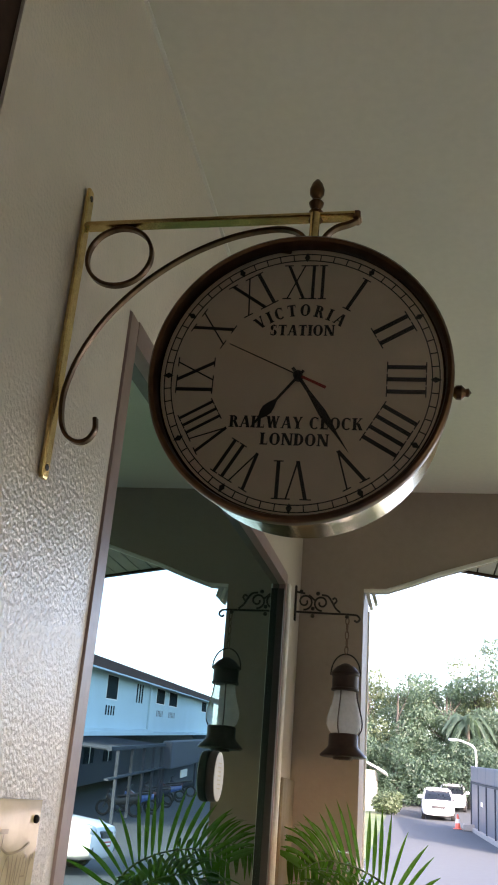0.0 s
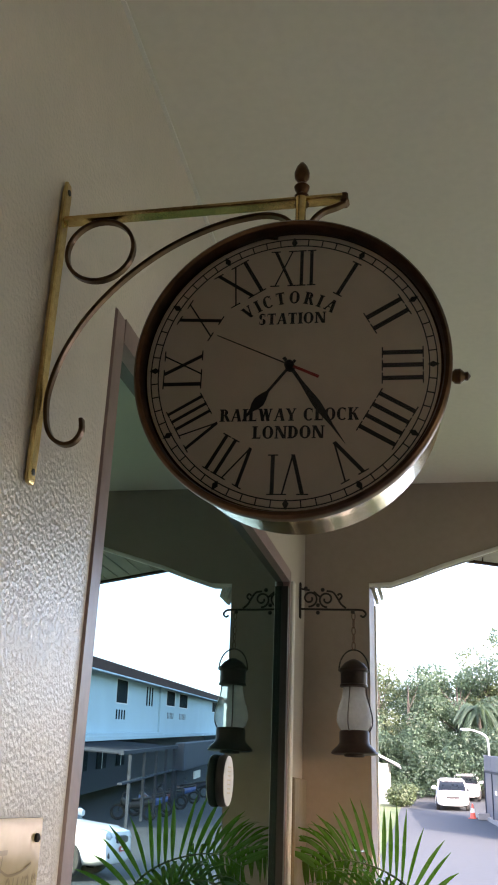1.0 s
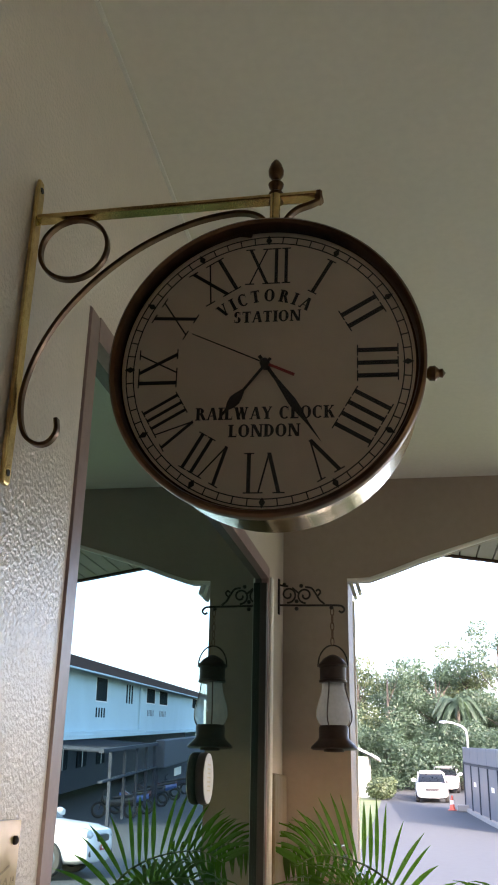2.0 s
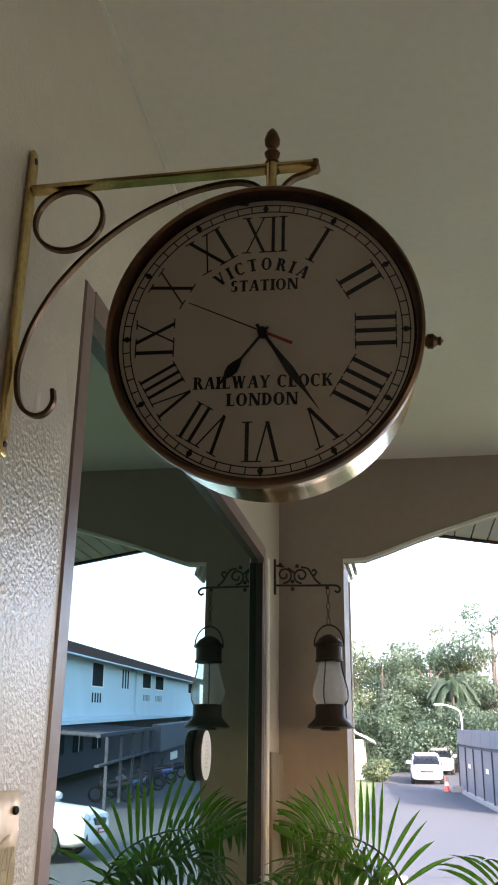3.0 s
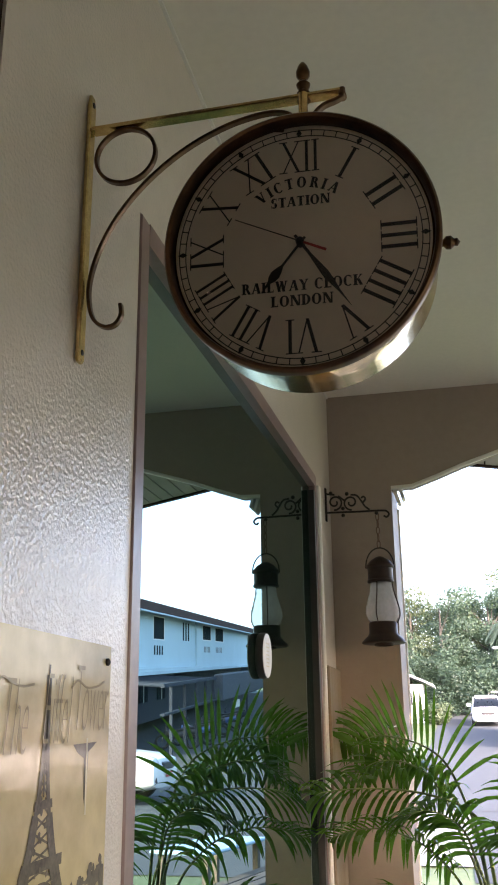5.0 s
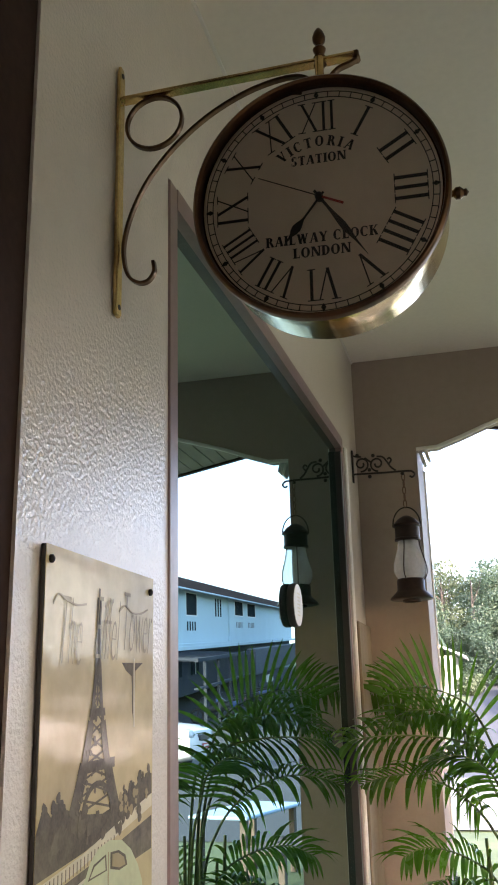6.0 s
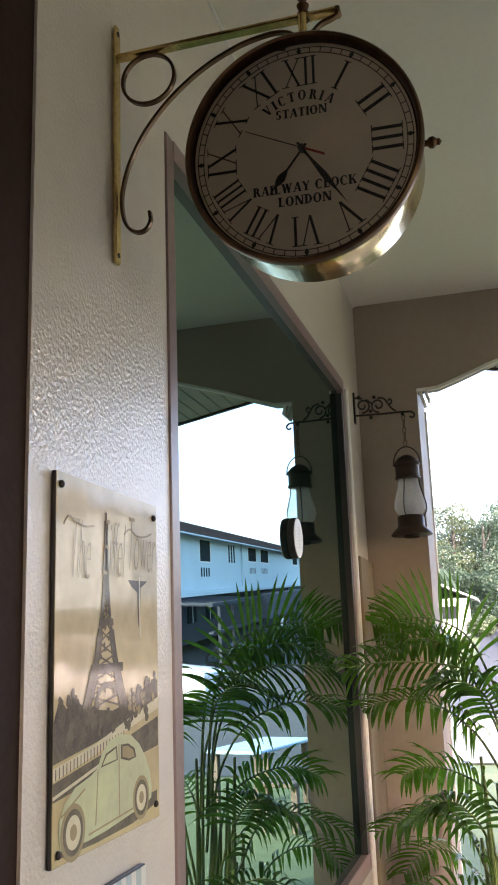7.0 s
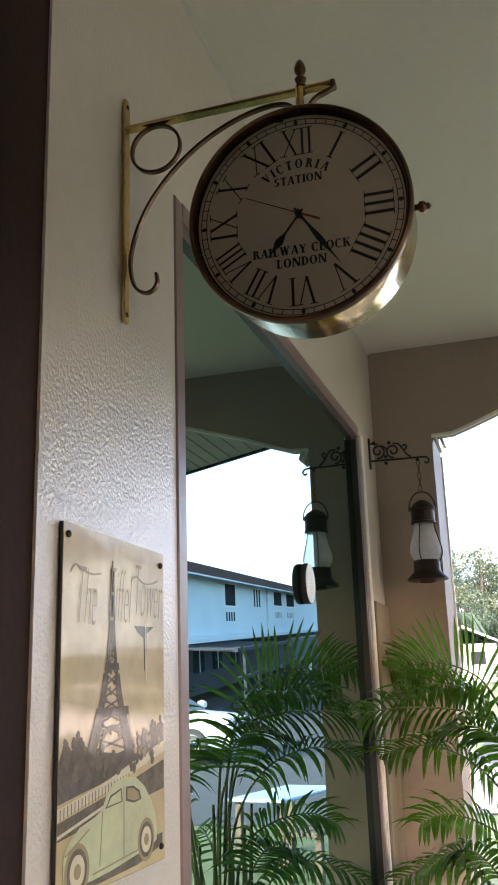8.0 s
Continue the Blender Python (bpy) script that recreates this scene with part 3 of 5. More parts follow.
    hand("second_hand", (-0.066, 0.030), [(-0.004, 0.0006), (0.078, 0.0004)], 0.008, M["rust"], "thin dark red second hand")
    hand("counterweight", (0.066, -0.030), [(0.0, 0.0012), (0.031, 0.0014)], 0.0081, M["red"], "red tail of the second hand")
    part("hub_cap", lathed([(0.0046, front * 0.033), (0.0046, front * 0.042), (0.003, front * 0.0445), (0, front * 0.045)], axis="y", seg=20), M["ink"], clock)
    part("bezel", lathed([(0.1424, front * 0.025), (0.1424, front * 0.044), (0.1438, front * 0.0490), (0.1470, front * 0.0505), (0.1492, front * 0.0485), (0.1500, front * 0.046), (0.1500, front * 0.036), (0.1450, front * 0.031), (0.1435, front * 0.025)], axis="y", seg=96), M["copper_bezel"], clock, "brown lacquered bezel ring")
    g = part("glass", lathed([(0, front * 0.0490), (0.05, front * 0.0482), (0.10, front * 0.0460), (0.1423, front * 0.0430)], axis="y", seg=64), M["clear"], clock, "clear domed clock glass")
    g.visible_shadow = False


clock = thing("station_clock", "round brass station clock with cream roman dial under a wall bracket", "clock", (CX, CY, CZ), tilt=4.0)
clock.matrix_basis = pose(CX, CY, CZ, 4.0, 1.4, 0)   # it hangs a little askew
part("drum", lathed([(0.140, -0.036), (0.1432, -0.032), (0.1432, 0.052), (0.141, 0.056)], axis="y", seg=96), M["brass_bright"], clock, "polished brass drum")
dial_face(clock, -1)
part("back_plate", lathed([(0.1405, 0.054), (0.1405, 0.057), (0.134, 0.060), (0.0, 0.060)], axis="y", seg=96), M["copper_bezel"], clock, "brown lacquered back plate")
knob = part("knob", lathed([(0.003, 0.141), (0.006, 0.143), (0.004, 0.147), (0.004, 0.150), (0.0072, 0.153), (0.0075, 0.158), (0.004, 0.162), (0.0045, 0.165), (0.0, 0.168)], axis="x", seg=20), M["bronze"], clock, "small turned bronze knob on the rim")
part("hanger", lathed([(0.011, 0.140), (0.009, 0.150), (0.0055, 0.157), (0.0055, 0.205), (0, 0.205)], axis="z", seg=20), M["brass"], clock, "brass hanging stem")
for dx, tilt in ((-0.024, -10), (0.034, 35)):
    o = part("lug", boxed(-0.007, 0.007, -0.004, 0.004, -0.002, 0.003, bevel=0.001), M["bronze"], clock)
    o.matrix_basis = pose(dx, -0.03, 0.1405 if dx < 0 else 0.1445, 0, -tilt, 0)

bracket = thing("clock_bracket", "worn brass scroll bracket screwed to the textured wall", "wall bracket", (0.0, 0.872, 2.004))
Z = lambda *p: [(x, 0, z - 2.0) for x, z in p]
W = 0.016
plate = part("wall_plate", sweep(bmesh.new(), [(0.0, 0, z) for z in (-0.040, -0.036, 0.308, 0.322)], flat_section(0.006, W), side=(0, 1, 0), scale=[0.7, 1, 1, 0.7]), M["brass"], bracket, "flat brass wall plate")
plate.location.x = 0.004
for z in (-0.028, 0.310):
    part("screw", lathed([(0.0036, 0.002), (0.0036, 0.0036), (0.0, 0.0044)], (0, 0, z), axis="x", seg=14), M["iron"], plate)
part("arm", sweep(bmesh.new(), Z((0.008, 2.271), (0.30, 2.272), (0.318, 2.272)), flat_section(0.0055, W), side=(0, 1, 0)), M["brass"], bracket, "flat brass arm")
part("ring", sweep(bmesh.new(), [(0.0520 + 0.038 * math.cos(a), 0, 0.2285 + 0.038 * math.sin(a)) for a in np.linspace(0, 2 * math.pi, 40, endpoint=False)], flat_section(0.0042, 0.009), side=(0, 1, 0), closed=True), M["bronze"], bracket, "dark bronze ring")
curve = smooth_line(Z((0.052, 2.028), (0.053, 2.014), (0.046, 2.003), (0.034, 2.001), (0.021, 2.010), (0.0135, 2.03), (0.0125, 2.062), (0.024, 2.105), (0.048, 2.150), (0.085, 2.192), (0.13, 2.226), (0.18, 2.249), (0.225, 2.258), (0.25, 2.255), (0.264, 2.243), (0.267, 2.222)), 6)
part("scroll", sweep(bmesh.new(), curve, flat_section(0.0042, 0.009), side=(0, 1, 0)), M["bronze"], bracket, "curved dark bronze scroll bar")
curve = smooth_line(Z((0.281, 2.222), (0.284, 2.242), (0.296, 2.256), (0.312, 2.262), (0.324, 2.268)), 6)
part("end_scroll", sweep(bmesh.new(), curve, flat_section(0.0048, 0.010), side=(0, 1, 0)), M["bronze"], bracket)
part("end_cap", boxed(0.316, 0.324, -W / 2, W / 2, 0.264, 0.276, bevel=0.002), M["bronze"], bracket)
part("finial", lathed([(0.0, 0.268), (0.008, 0.268), (0.008, 0.279), (0.0045, 0.282), (0.0075, 0.287), (0.0085, 0.291), (0.005, 0.295), (0.0048, 0.298), (0.0080, 0.303), (0.0085, 0.309), (0.006, 0.317), (0.0025, 0.3225), (0, 0.324)], (0.274, 0, 0), seg=20), M["bronze"], bracket, "turned bronze acorn finial")


# ---- the yard and the hill road ----
def ground_z(y):
    y = max(y, 0.0)
    return -0.15 + 0.0007 * y * y if y < 70 else -0.15 + 3.43 + 0.098 * (y - 70) * math.exp(-(y - 70) / 160)


def strip(name, x0, x1, y0, y1, lift, material, label, category, nx=2, ny=40):
    bm = bmesh.new()
    ys = np.linspace(y0, y1, ny)
    rows = [[bm.verts.new((x, y, ground_z(y) + lift)) for x in np.linspace(x0, x1, nx)] for y in ys]
    for a, b in zip(rows, rows[1:]):
        for i in range(nx - 1):
            bm.faces.new((a[i], a[i + 1], b[i + 1], b[i]))
    return structure(name, bm, material, label, category)


bm = bmesh.new()
ys = [-400, -60, -10, 0] + list(np.linspace(4, 70, 34)) + [85, 110, 160, 260, 500]
rows = [[bm.verts.new((x, y, ground_z(y) - 0.004)) for x in (-500, -60, -20, 20, 60, 500)] for y in ys]
for a, b in zip(rows, rows[1:]):
    for i in range(5):
        bm.faces.new((a[i], a[i + 1], b[i + 1], b[i]))
structure("ground", bm, M["grass"], "green and brown grassy ground rising to the wood", "ground")
strip("road", -0.9, 3.6, 18.0, 62, 0.014, M["asphalt"], "grey concrete road rising away from the house", "road")
strip("yard", 0.4, 22.0, 11.0, 88, 0.008, M["asphalt"], "grey concrete parking yard", "yard")
strip("pavement", -7, 0.4, 12.0, 18.0, 0.02, M["pave"], "pale concrete apron beside the lawn", "pavement", ny=6)


# ---- the printed sign by the window ----
M["sign"] = mat("aged_parchment_print", (0.63, 0.52, 0.28), rough=0.35, spec=0.15, vary=0.16, scale=9, fine=40, second=(0.46, 0.36, 0.18), bump=0.5, bump_scale=14, depth=0.0016, coat=0.3, coat_rough=0.08)
M["print_dark"] = mat("sepia_print", (0.085, 0.07, 0.058), spec=0.08, rough=0.55, vary=0.3, scale=60, fine=300, bump=0.5, bump_scale=14, depth=0.0016, coat=0.22, coat_rough=0.08, second=(0.20, 0.165, 0.12))
M["print_mid"] = mat("grey_sepia_print", (0.20, 0.165, 0.125), spec=0.08, rough=0.55, vary=0.3, scale=40, fine=200, bump=0.5, bump_scale=14, depth=0.0016, coat=0.22, coat_rough=0.08)
M["print_soft"] = mat("faded_script_print", (0.40, 0.32, 0.19), spec=0.08, rough=0.55, vary=0.1, bump=0.5, bump_scale=14, depth=0.0016, coat=0.22, coat_rough=0.08)
M["print_pale"] = mat("pale_print", (0.74, 0.68, 0.50), spec=0.08, rough=0.55, vary=0.1, scale=30, bump=0.5, bump_scale=14, depth=0.0016, coat=0.22, coat_rough=0.08)
M["print_car"] = mat("cream_green_print", (0.60, 0.64, 0.40), spec=0.08, rough=0.55, vary=0.14, scale=12, second=(0.50, 0.52, 0.34), bump=0.5, bump_scale=14, depth=0.0016, coat=0.22, coat_rough=0.08)
M["sign_edge"] = mat("black_sign_edge", (0.02, 0.018, 0.016), rough=0.4, bump=0)
M["sign_blue"] = mat("pale_blue_print", (0.55, 0.64, 0.66), rough=0.2, vary=0.1, bump=0)

SY0, SY1, SZ0, SZ1 = 0.703, 0.997, 1.250, 1.654
sign = thing("printed_sign", "glossy sepia print of an iron tower and vintage car on wall", "sign", (0.0, SY0, SZ0))
SW, SH = SY1 - SY0, SZ1 - SZ0
part("backing", boxed(0.001, 0.0062, 0, SW, 0, SH, bevel=0.001), M["sign_edge"], sign, "black backing board", 0)
part("print", boxed(0.0063, 0.0070, 0.001, SW, 0.001, SH), M["sign"], sign, "parchment-coloured glossy print", 0)
# plane of the print: u to the right (+y), w up, out towards +x
SIGN = Matrix(((0, 0, 1, 0.0071), (1, 0, 0, 0), (0, 1, 0, 0), (0, 0, 0, 1)))


def inked(name, outline, material, layer=0, parent=None, plane=None, size=(SW, SH), label=""):
    """A printed patch of the picture; outline in fractions of its width and height."""
    vs = [(u * size[0], w * size[1]) for u, w in outline]
    return flat_shape(name, vs, [list(range(len(vs)))], (plane or SIGN) @ Matrix.Translation((0, 0, 0.00015 * layer)), material, parent or sign, 0.0001, label)


def bar(a, b, w):
    d = Vector((b[0] - a[0], (b[1] - a[1]) * SH / SW)).normalized()
    n = Vector((-d.y, d.x * SW / SH)) * w / 2
    return [(a[0] + n.x, a[1] + n.y), (a[0] - n.x, a[1] - n.y), (b[0] - n.x, b[1] - n.y), (b[0] + n.x, b[1] + n.y)]


rnd = random.Random(4)
# tree line and river wall
tops = [(0.0, 0.345), (0.03, 0.385), (0.07, 0.392), (0.10, 0.375), (0.13, 0.40), (0.17, 0.405), (0.20, 0.385), (0.24, 0.378), (0.30, 0.37), (0.38, 0.36), (0.50, 0.352), (0.58, 0.36),
        (0.66, 0.375), (0.70, 0.395), (0.74, 0.385), (0.78, 0.405), (0.82, 0.40), (0.86, 0.42), (0.90, 0.415), (0.94, 0.43), (0.99, 0.425)]
inked("tree_line", tops + [(0.99, 0.36), (0.75, 0.325), (0.55, 0.30), (0.35, 0.275), (0.0, 0.245)], M["print_dark"], 1)
inked("bridge", [(0.0, 0.235), (0.35, 0.272), (0.62, 0.315), (0.99, 0.37), (0.99, 0.335), (0.62, 0.285), (0.35, 0.245), (0.0, 0.205)], M["print_pale"], 2)
for k in range(22):
    u = 0.02 + k * 0.028
    inked("railing", bar((u, 0.205 + 0.095 * u), (u, 0.232 + 0.095 * u), 0.006), M["print_mid"], 3)
inked("roadway", [(0.0, 0.20), (0.5, 0.25), (0.99, 0.31), (0.99, 0.22), (0.5, 0.19), (0.0, 0.155)], M["print_mid"], 1)
inked("kerb_line", bar((0.0, 0.165), (0.45, 0.222), 0.012), M["print_pale"], 3)
inked("car_shadow", [(0.02, 0.02), (0.35, 0.015), (0.70, 0.02), (0.97, 0.05), (0.97, 0.085), (0.60, 0.075), (0.02, 0.035)], M["print_mid"], 2)
# the tower: legs, platforms, lattice
def width_at(w):
    f = (w - 0.36) / (0.90 - 0.36)
    return 0.006 + 0.20 * (1 - f) ** 2.6
UC = 0.435
levels = [0.36, 0.40, 0.44, 0.475, 0.51, 0.545, 0.58, 0.62, 0.66, 0.70, 0.74, 0.78, 0.82, 0.86, 0.90]
for a, b in zip(levels, levels[1:]):
    for s in (-1, 1):
        wa, wb = width_at(a), width_at(b)
        inked("tower_leg", bar((UC + s * wa * 0.88, a), (UC + s * wb * 0.88, b), 0.07 if b < 0.5 else (0.05 if b < 0.62 else 0.026)), M["print_dark"], 3)
        if b < 0.80:
            inked("tower_brace", bar((UC - s * wa * 0.85, a), (UC + s * wb * 0.85, b), 0.008), M["print_mid"], 2)
inked("tower_spire", bar((UC, 0.62), (UC, 0.925), 0.012), M["print_dark"], 3)
inked("tower_platform", [(UC - 0.155, 0.455), (UC + 0.165, 0.462), (UC + 0.165, 0.488), (UC - 0.13, 0.484)], M["print_dark"], 4)
inked("tower_platform", [(UC - 0.068, 0.592), (UC + 0.072, 0.595), (UC + 0.066, 0.615), (UC - 0.06, 0.613)], M["print_dark"], 4)
arch = [(UC + 0.02 + r * math.cos(t), 0.352 + r * 0.62 * math.sin(t)) for r, ts in ((0.135, np.linspace(0, math.pi, 14)), (0.112, np.linspace(math.pi, 0, 14))) for t in ts]
inked("tower_arch", arch, M["print_dark"], 4)
def soft_spots(n, place, r0, r1, material, layer):
    for _ in range(n):
        c = place()
        r = rnd.uniform(r0, r1)
        a0 = rnd.uniform(0, 6.28)
        inked("foliage_print", [(c[0] + r * rnd.uniform(0.6, 1.2) * math.cos(a0 + t), c[1] + 0.74 * r * rnd.uniform(0.6, 1.2) * math.sin(a0 + t)) for t in np.linspace(0, 2 * math.pi, 9, endpoint=False)], material, layer + 0.9 * rnd.random())


def on_line():
    k = rnd.randrange(len(tops) - 1)
    f = rnd.random()
    return (min(max(tops[k][0] * (1 - f) + tops[k + 1][0] * f, 0.03), 0.96), tops[k][1] * (1 - f) + tops[k + 1][1] * f + rnd.uniform(-0.012, 0.012))


soft_spots(60, on_line, 0.008, 0.022, M["print_dark"], 2)
soft_spots(26, lambda: (rnd.uniform(0.04, 0.9), rnd.uniform(0.30, 0.35)), 0.01, 0.03, M["print_mid"], 3)
soft_spots(30, lambda: (lambda w: (UC + rnd.uniform(-1, 1) * width_at(w) * 0.8, w))(rnd.uniform(0.37, 0.62)), 0.006, 0.014, M["print_mid"], 4)
soft_spots(16, lambda: (rnd.uniform(0.64, 0.94), rnd.uniform(0.335, 0.385)), 0.008, 0.02, M["print_soft"], 4)
# faded dark figure of a street lamp
inked("lamp_print", [(0.66, 0.735), (0.88, 0.74), (0.80, 0.715), (0.795, 0.565), (0.772, 0.60), (0.762, 0.70), (0.70, 0.715)], M["print_mid"], 1)
inked("lamp_glow", bar((0.785, 0.75), (0.79, 0.56), 0.014), M["print_pale"], 2)
# the rounded vintage car
body = [(0.045, 0.075), (0.05, 0.11), (0.09, 0.145), (0.17, 0.175), (0.30, 0.192), (0.355, 0.205), (0.40, 0.245), (0.47, 0.272), (0.57, 0.282), (0.68, 0.272), (0.77, 0.24), (0.84, 0.195), (0.885, 0.15), (0.905, 0.10), (0.90, 0.07),
        (0.86, 0.062), (0.70, 0.05), (0.45, 0.035), (0.28, 0.03), (0.06, 0.035)]
inked("printed_car", body, M["print_car"], 4)
def blob(c, ru, rw, n=22, a0=0, a1=2 * math.pi):
    return [(c[0] + ru * math.cos(t), c[1] + rw * math.sin(t)) for t in np.linspace(a0, a1, n, endpoint=a1 < 6)]
for c, r in (((0.155, 0.068), 0.098), ((0.785, 0.083), 0.088)):
    inked("wheel_arch", blob(c, r, r * 0.72), M["print_soft"], 5)
    inked("printed_wheel", blob(c, r * 0.80, r * 0.58), M["print_mid"], 6)
    inked("wheel_rim", blob(c, r * 0.60, r * 0.43), M["print_pale"], 7)
    inked("wheel_hub", blob(c, r * 0.28, r * 0.20), M["print_soft"], 8)
inked("side_window", [(0.385, 0.205), (0.43, 0.238), (0.535, 0.252), (0.545, 0.212)], M["print_mid"], 5)
inked("side_window_glass", [(0.40, 0.21), (0.437, 0.233), (0.525, 0.246), (0.532, 0.215)], M["print_car"], 6)
inked("rear_window", [(0.575, 0.212), (0.575, 0.252), (0.65, 0.25), (0.715, 0.232), (0.735, 0.205), (0.66, 0.20)], M["print_mid"], 5)
inked("rear_window_glass", [(0.59, 0.217), (0.59, 0.246), (0.645, 0.244), (0.70, 0.228), (0.715, 0.208), (0.66, 0.206)], M["print_soft"], 6)
for a, b in (((0.555, 0.255), (0.56, 0.06)), ((0.36, 0.20), (0.34, 0.06)), ((0.28, 0.045), (0.70, 0.062)), ((0.06, 0.115), (0.25, 0.165))):
    inked("panel_line", bar(a, b, 0.007), M["print_soft"], 6)
# script title
for word, u, w, size in (("The", 0.19, 0.715, 0.056), ("Eiffel", 0.50, 0.735, 0.056), ("Tower", 0.80, 0.765, 0.056)):
    vs, fs = letters(word, size, bold=-0.0013, shear=0.40)
    flat_shape("script_lettering", [(u * SW + x * 0.62, w * SH + y * 1.85) for x, y in vs], fs, SIGN @ Matrix.Translation((0, 0, 0.001)), M["print_soft"], sign, 0.0001)
for a in (((0.06, 0.86), (0.10, 0.885), (0.16, 0.875), (0.24, 0.868), (0.32, 0.875)), ((0.62, 0.875), (0.68, 0.895), (0.76, 0.88), (0.86, 0.885), (0.93, 0.90))):
    pts = smooth_line([(u * SW, w * SH, 0.0) for u, w in a], 6)
    bm = sweep(bmesh.new(), pts, flat_section(0.0022, 0.0004), side=(0, 0, 1))
    bmesh.ops.transform(bm, matrix=SIGN @ Matrix.Translation((0, 0, 0.0007)), verts=bm.verts[:])
    part("flourish", bm, M["print_soft"], sign)
for u, w in ((0.035, 0.965), (0.955, 0.955), (0.04, 0.03), (0.95, 0.045)):
    part("screw", lathed([(0.0042, 0.0068), (0.0042, 0.0095), (0.002, 0.0112), (0, 0.0115)], (0, u * SW, w * SH), axis="x", seg=14), M["iron"], sign, "black screw")

sign2 = thing("striped_sign", "pale blue and white striped glossy sign screwed to the wall", "sign", (0.0, 0.64 + 0.05, 0.80))
part("backing", boxed(0.001, 0.008, 0, 0.255, 0, 0.406, bevel=0.001), M["sign_edge"], sign2, "dark backing board", 0)
for k in range(17):
    part("stripe", boxed(0.0081, 0.0092, 0.002 + 0.0148 * k, 0.002 + 0.0148 * k + 0.0144, 0.002, 0.404), M["sign_blue"] if k % 2 else M["plastic_white"], sign2, "", 0)

# round puck stuck on the window glass
puck = thing("round_plaque", "round black puck with a white face stuck on the window glass", "plaque", (-0.0148, 1.948, 1.711))
part("body", lathed([(0.0, -0.003), (0.047, -0.003), (0.049, 0.0), (0.049, 0.010), (0.047, 0.013), (0.0, 0.013)], axis="x", seg=48), M["plastic_black"], puck, "black plastic rim")
part("face", lathed([(0.0, 0.0132), (0.0468, 0.0132), (0.0468, 0.0145), (0.0, 0.0148)], axis="x", seg=48), M["plastic_white"], puck, "white face with faint print")
for k in range(7):
    w = 0.030 - 0.002 * (k % 3)
    part("print_bar", boxed(0.0148, 0.0151, -w / 2, w / 2, 0.024 - 0.008 * k, 0.0265 - 0.008 * k), M["print_pale"], puck, "", 0)

# ---- the hanging lantern ----
LX, LY = 0.174, 2.968
hook = thing("lantern_bracket", "black wrought-iron scroll bracket fixed beside the window", "wall bracket", (0.0, LY, 2.25))
part("wall_plate", boxed(0.0, 0.006, -0.009, 0.009, -0.024, 0.092, bevel=0.002), M["iron"], hook)
part("arm", sweep(bmesh.new(), smooth_line([(0.004, 0, 0.006), (0.10, 0, 0.004), (0.19, 0, 0.003), (0.208, 0, -0.002), (0.213, 0, -0.012), (0.205, 0, -0.020), (0.196, 0, -0.015)], 6), flat_section(0.006, 0.008), side=(0, 1, 0)), M["iron"], hook)


def spiral(cx, cz, r0, r1, a0, turns, n=26):
    return [(cx + (r0 + (r1 - r0) * i / n) * math.cos(a0 + turns * 2 * math.pi * i / n), 0, cz + (r0 + (r1 - r0) * i / n) * math.sin(a0 + turns * 2 * math.pi * i / n)) for i in range(n + 1)]


for pts in (spiral(0.033, 0.040, 0.027, 0.007, -1.7, 1.35), spiral(0.088, 0.037, 0.026, 0.007, -1.5, -1.3),
            smooth_line([(0.088, 0, 0.064), (0.108, 0, 0.060), (0.122, 0, 0.042), (0.134, 0, 0.022), (0.150, 0, 0.008)], 5),
            smooth_line([(0.128, 0, 0.034), (0.137, 0, 0.046), (0.131, 0, 0.055), (0.123, 0, 0.050)], 5),
            smooth_line([(0.004, 0, 0.072), (0.018, 0, 0.069), (0.033, 0, 0.067)], 4),
            smooth_line([(0.046, 0, 0.062), (0.060, 0, 0.050), (0.068, 0, 0.044)], 4)):
    part("scroll", sweep(bmesh.new(), pts, flat_section(0.0058, 0.0075), side=(0, 1, 0)), M["iron"], hook)
for x, z in ((0.060, -0.006), (0.060, 0.018), (0.020, 0.073), (0.075, 0.068), (0.172, -0.004)):
    part("bead", lathed([(0, -0.007), (0.005, -0.005), (0.007, 0), (0.005, 0.005), (0, 0.007)], (x, 0, z), seg=12), M["iron"], hook)

chain = thing("chain", "short rusty chain holding the lantern", "chain", (LX, LY, 2.25))
for k in range(5):
    a = [(0.0055 * math.cos(t), 0, 0.014 * math.sin(t)) for t in np.linspace(0, 2 * math.pi, 16, endpoint=False)]
    o = part("link", sweep(bmesh.new(), a, ring_section(0.0019, 6), side=(0, 1, 0), closed=True), M["chain"], chain)
    o.matrix_basis = pose(0, 0, -0.017 - 0.0235 * k, 0, 0, 25 + 90 * (k % 2))

lan = thing("hurricane_lantern", "brown tin hurricane lantern with bulging dusty glass on a chain", "lantern", (LX, LY, 1.815))
part("base", lathed([(0.0, 0.004), (0.066, 0.0), (0.071, 0.003), (0.068, 0.009), (0.050, 0.026), (0.0455, 0.034), (0.0455, 0.064), (0.042, 0.069), (0.0, 0.069)], seg=48), M["rust"], lan, "flared brown tin base")
part("foot_ring", lathed([(0.030, -0.006), (0.032, 0.0), (0.028, 0.003), (0.026, -0.004), (0.030, -0.006)], seg=32), M["rust"], lan)
g = part("chimney", lathed([(0.0375, 0.066), (0.047, 0.078), (0.0535, 0.095), (0.053, 0.115), (0.046, 0.14), (0.038, 0.165), (0.0345, 0.185), (0.034, 0.203)], seg=48), M["lamp_chimney"], lan, "bulging dusty lamp glass")
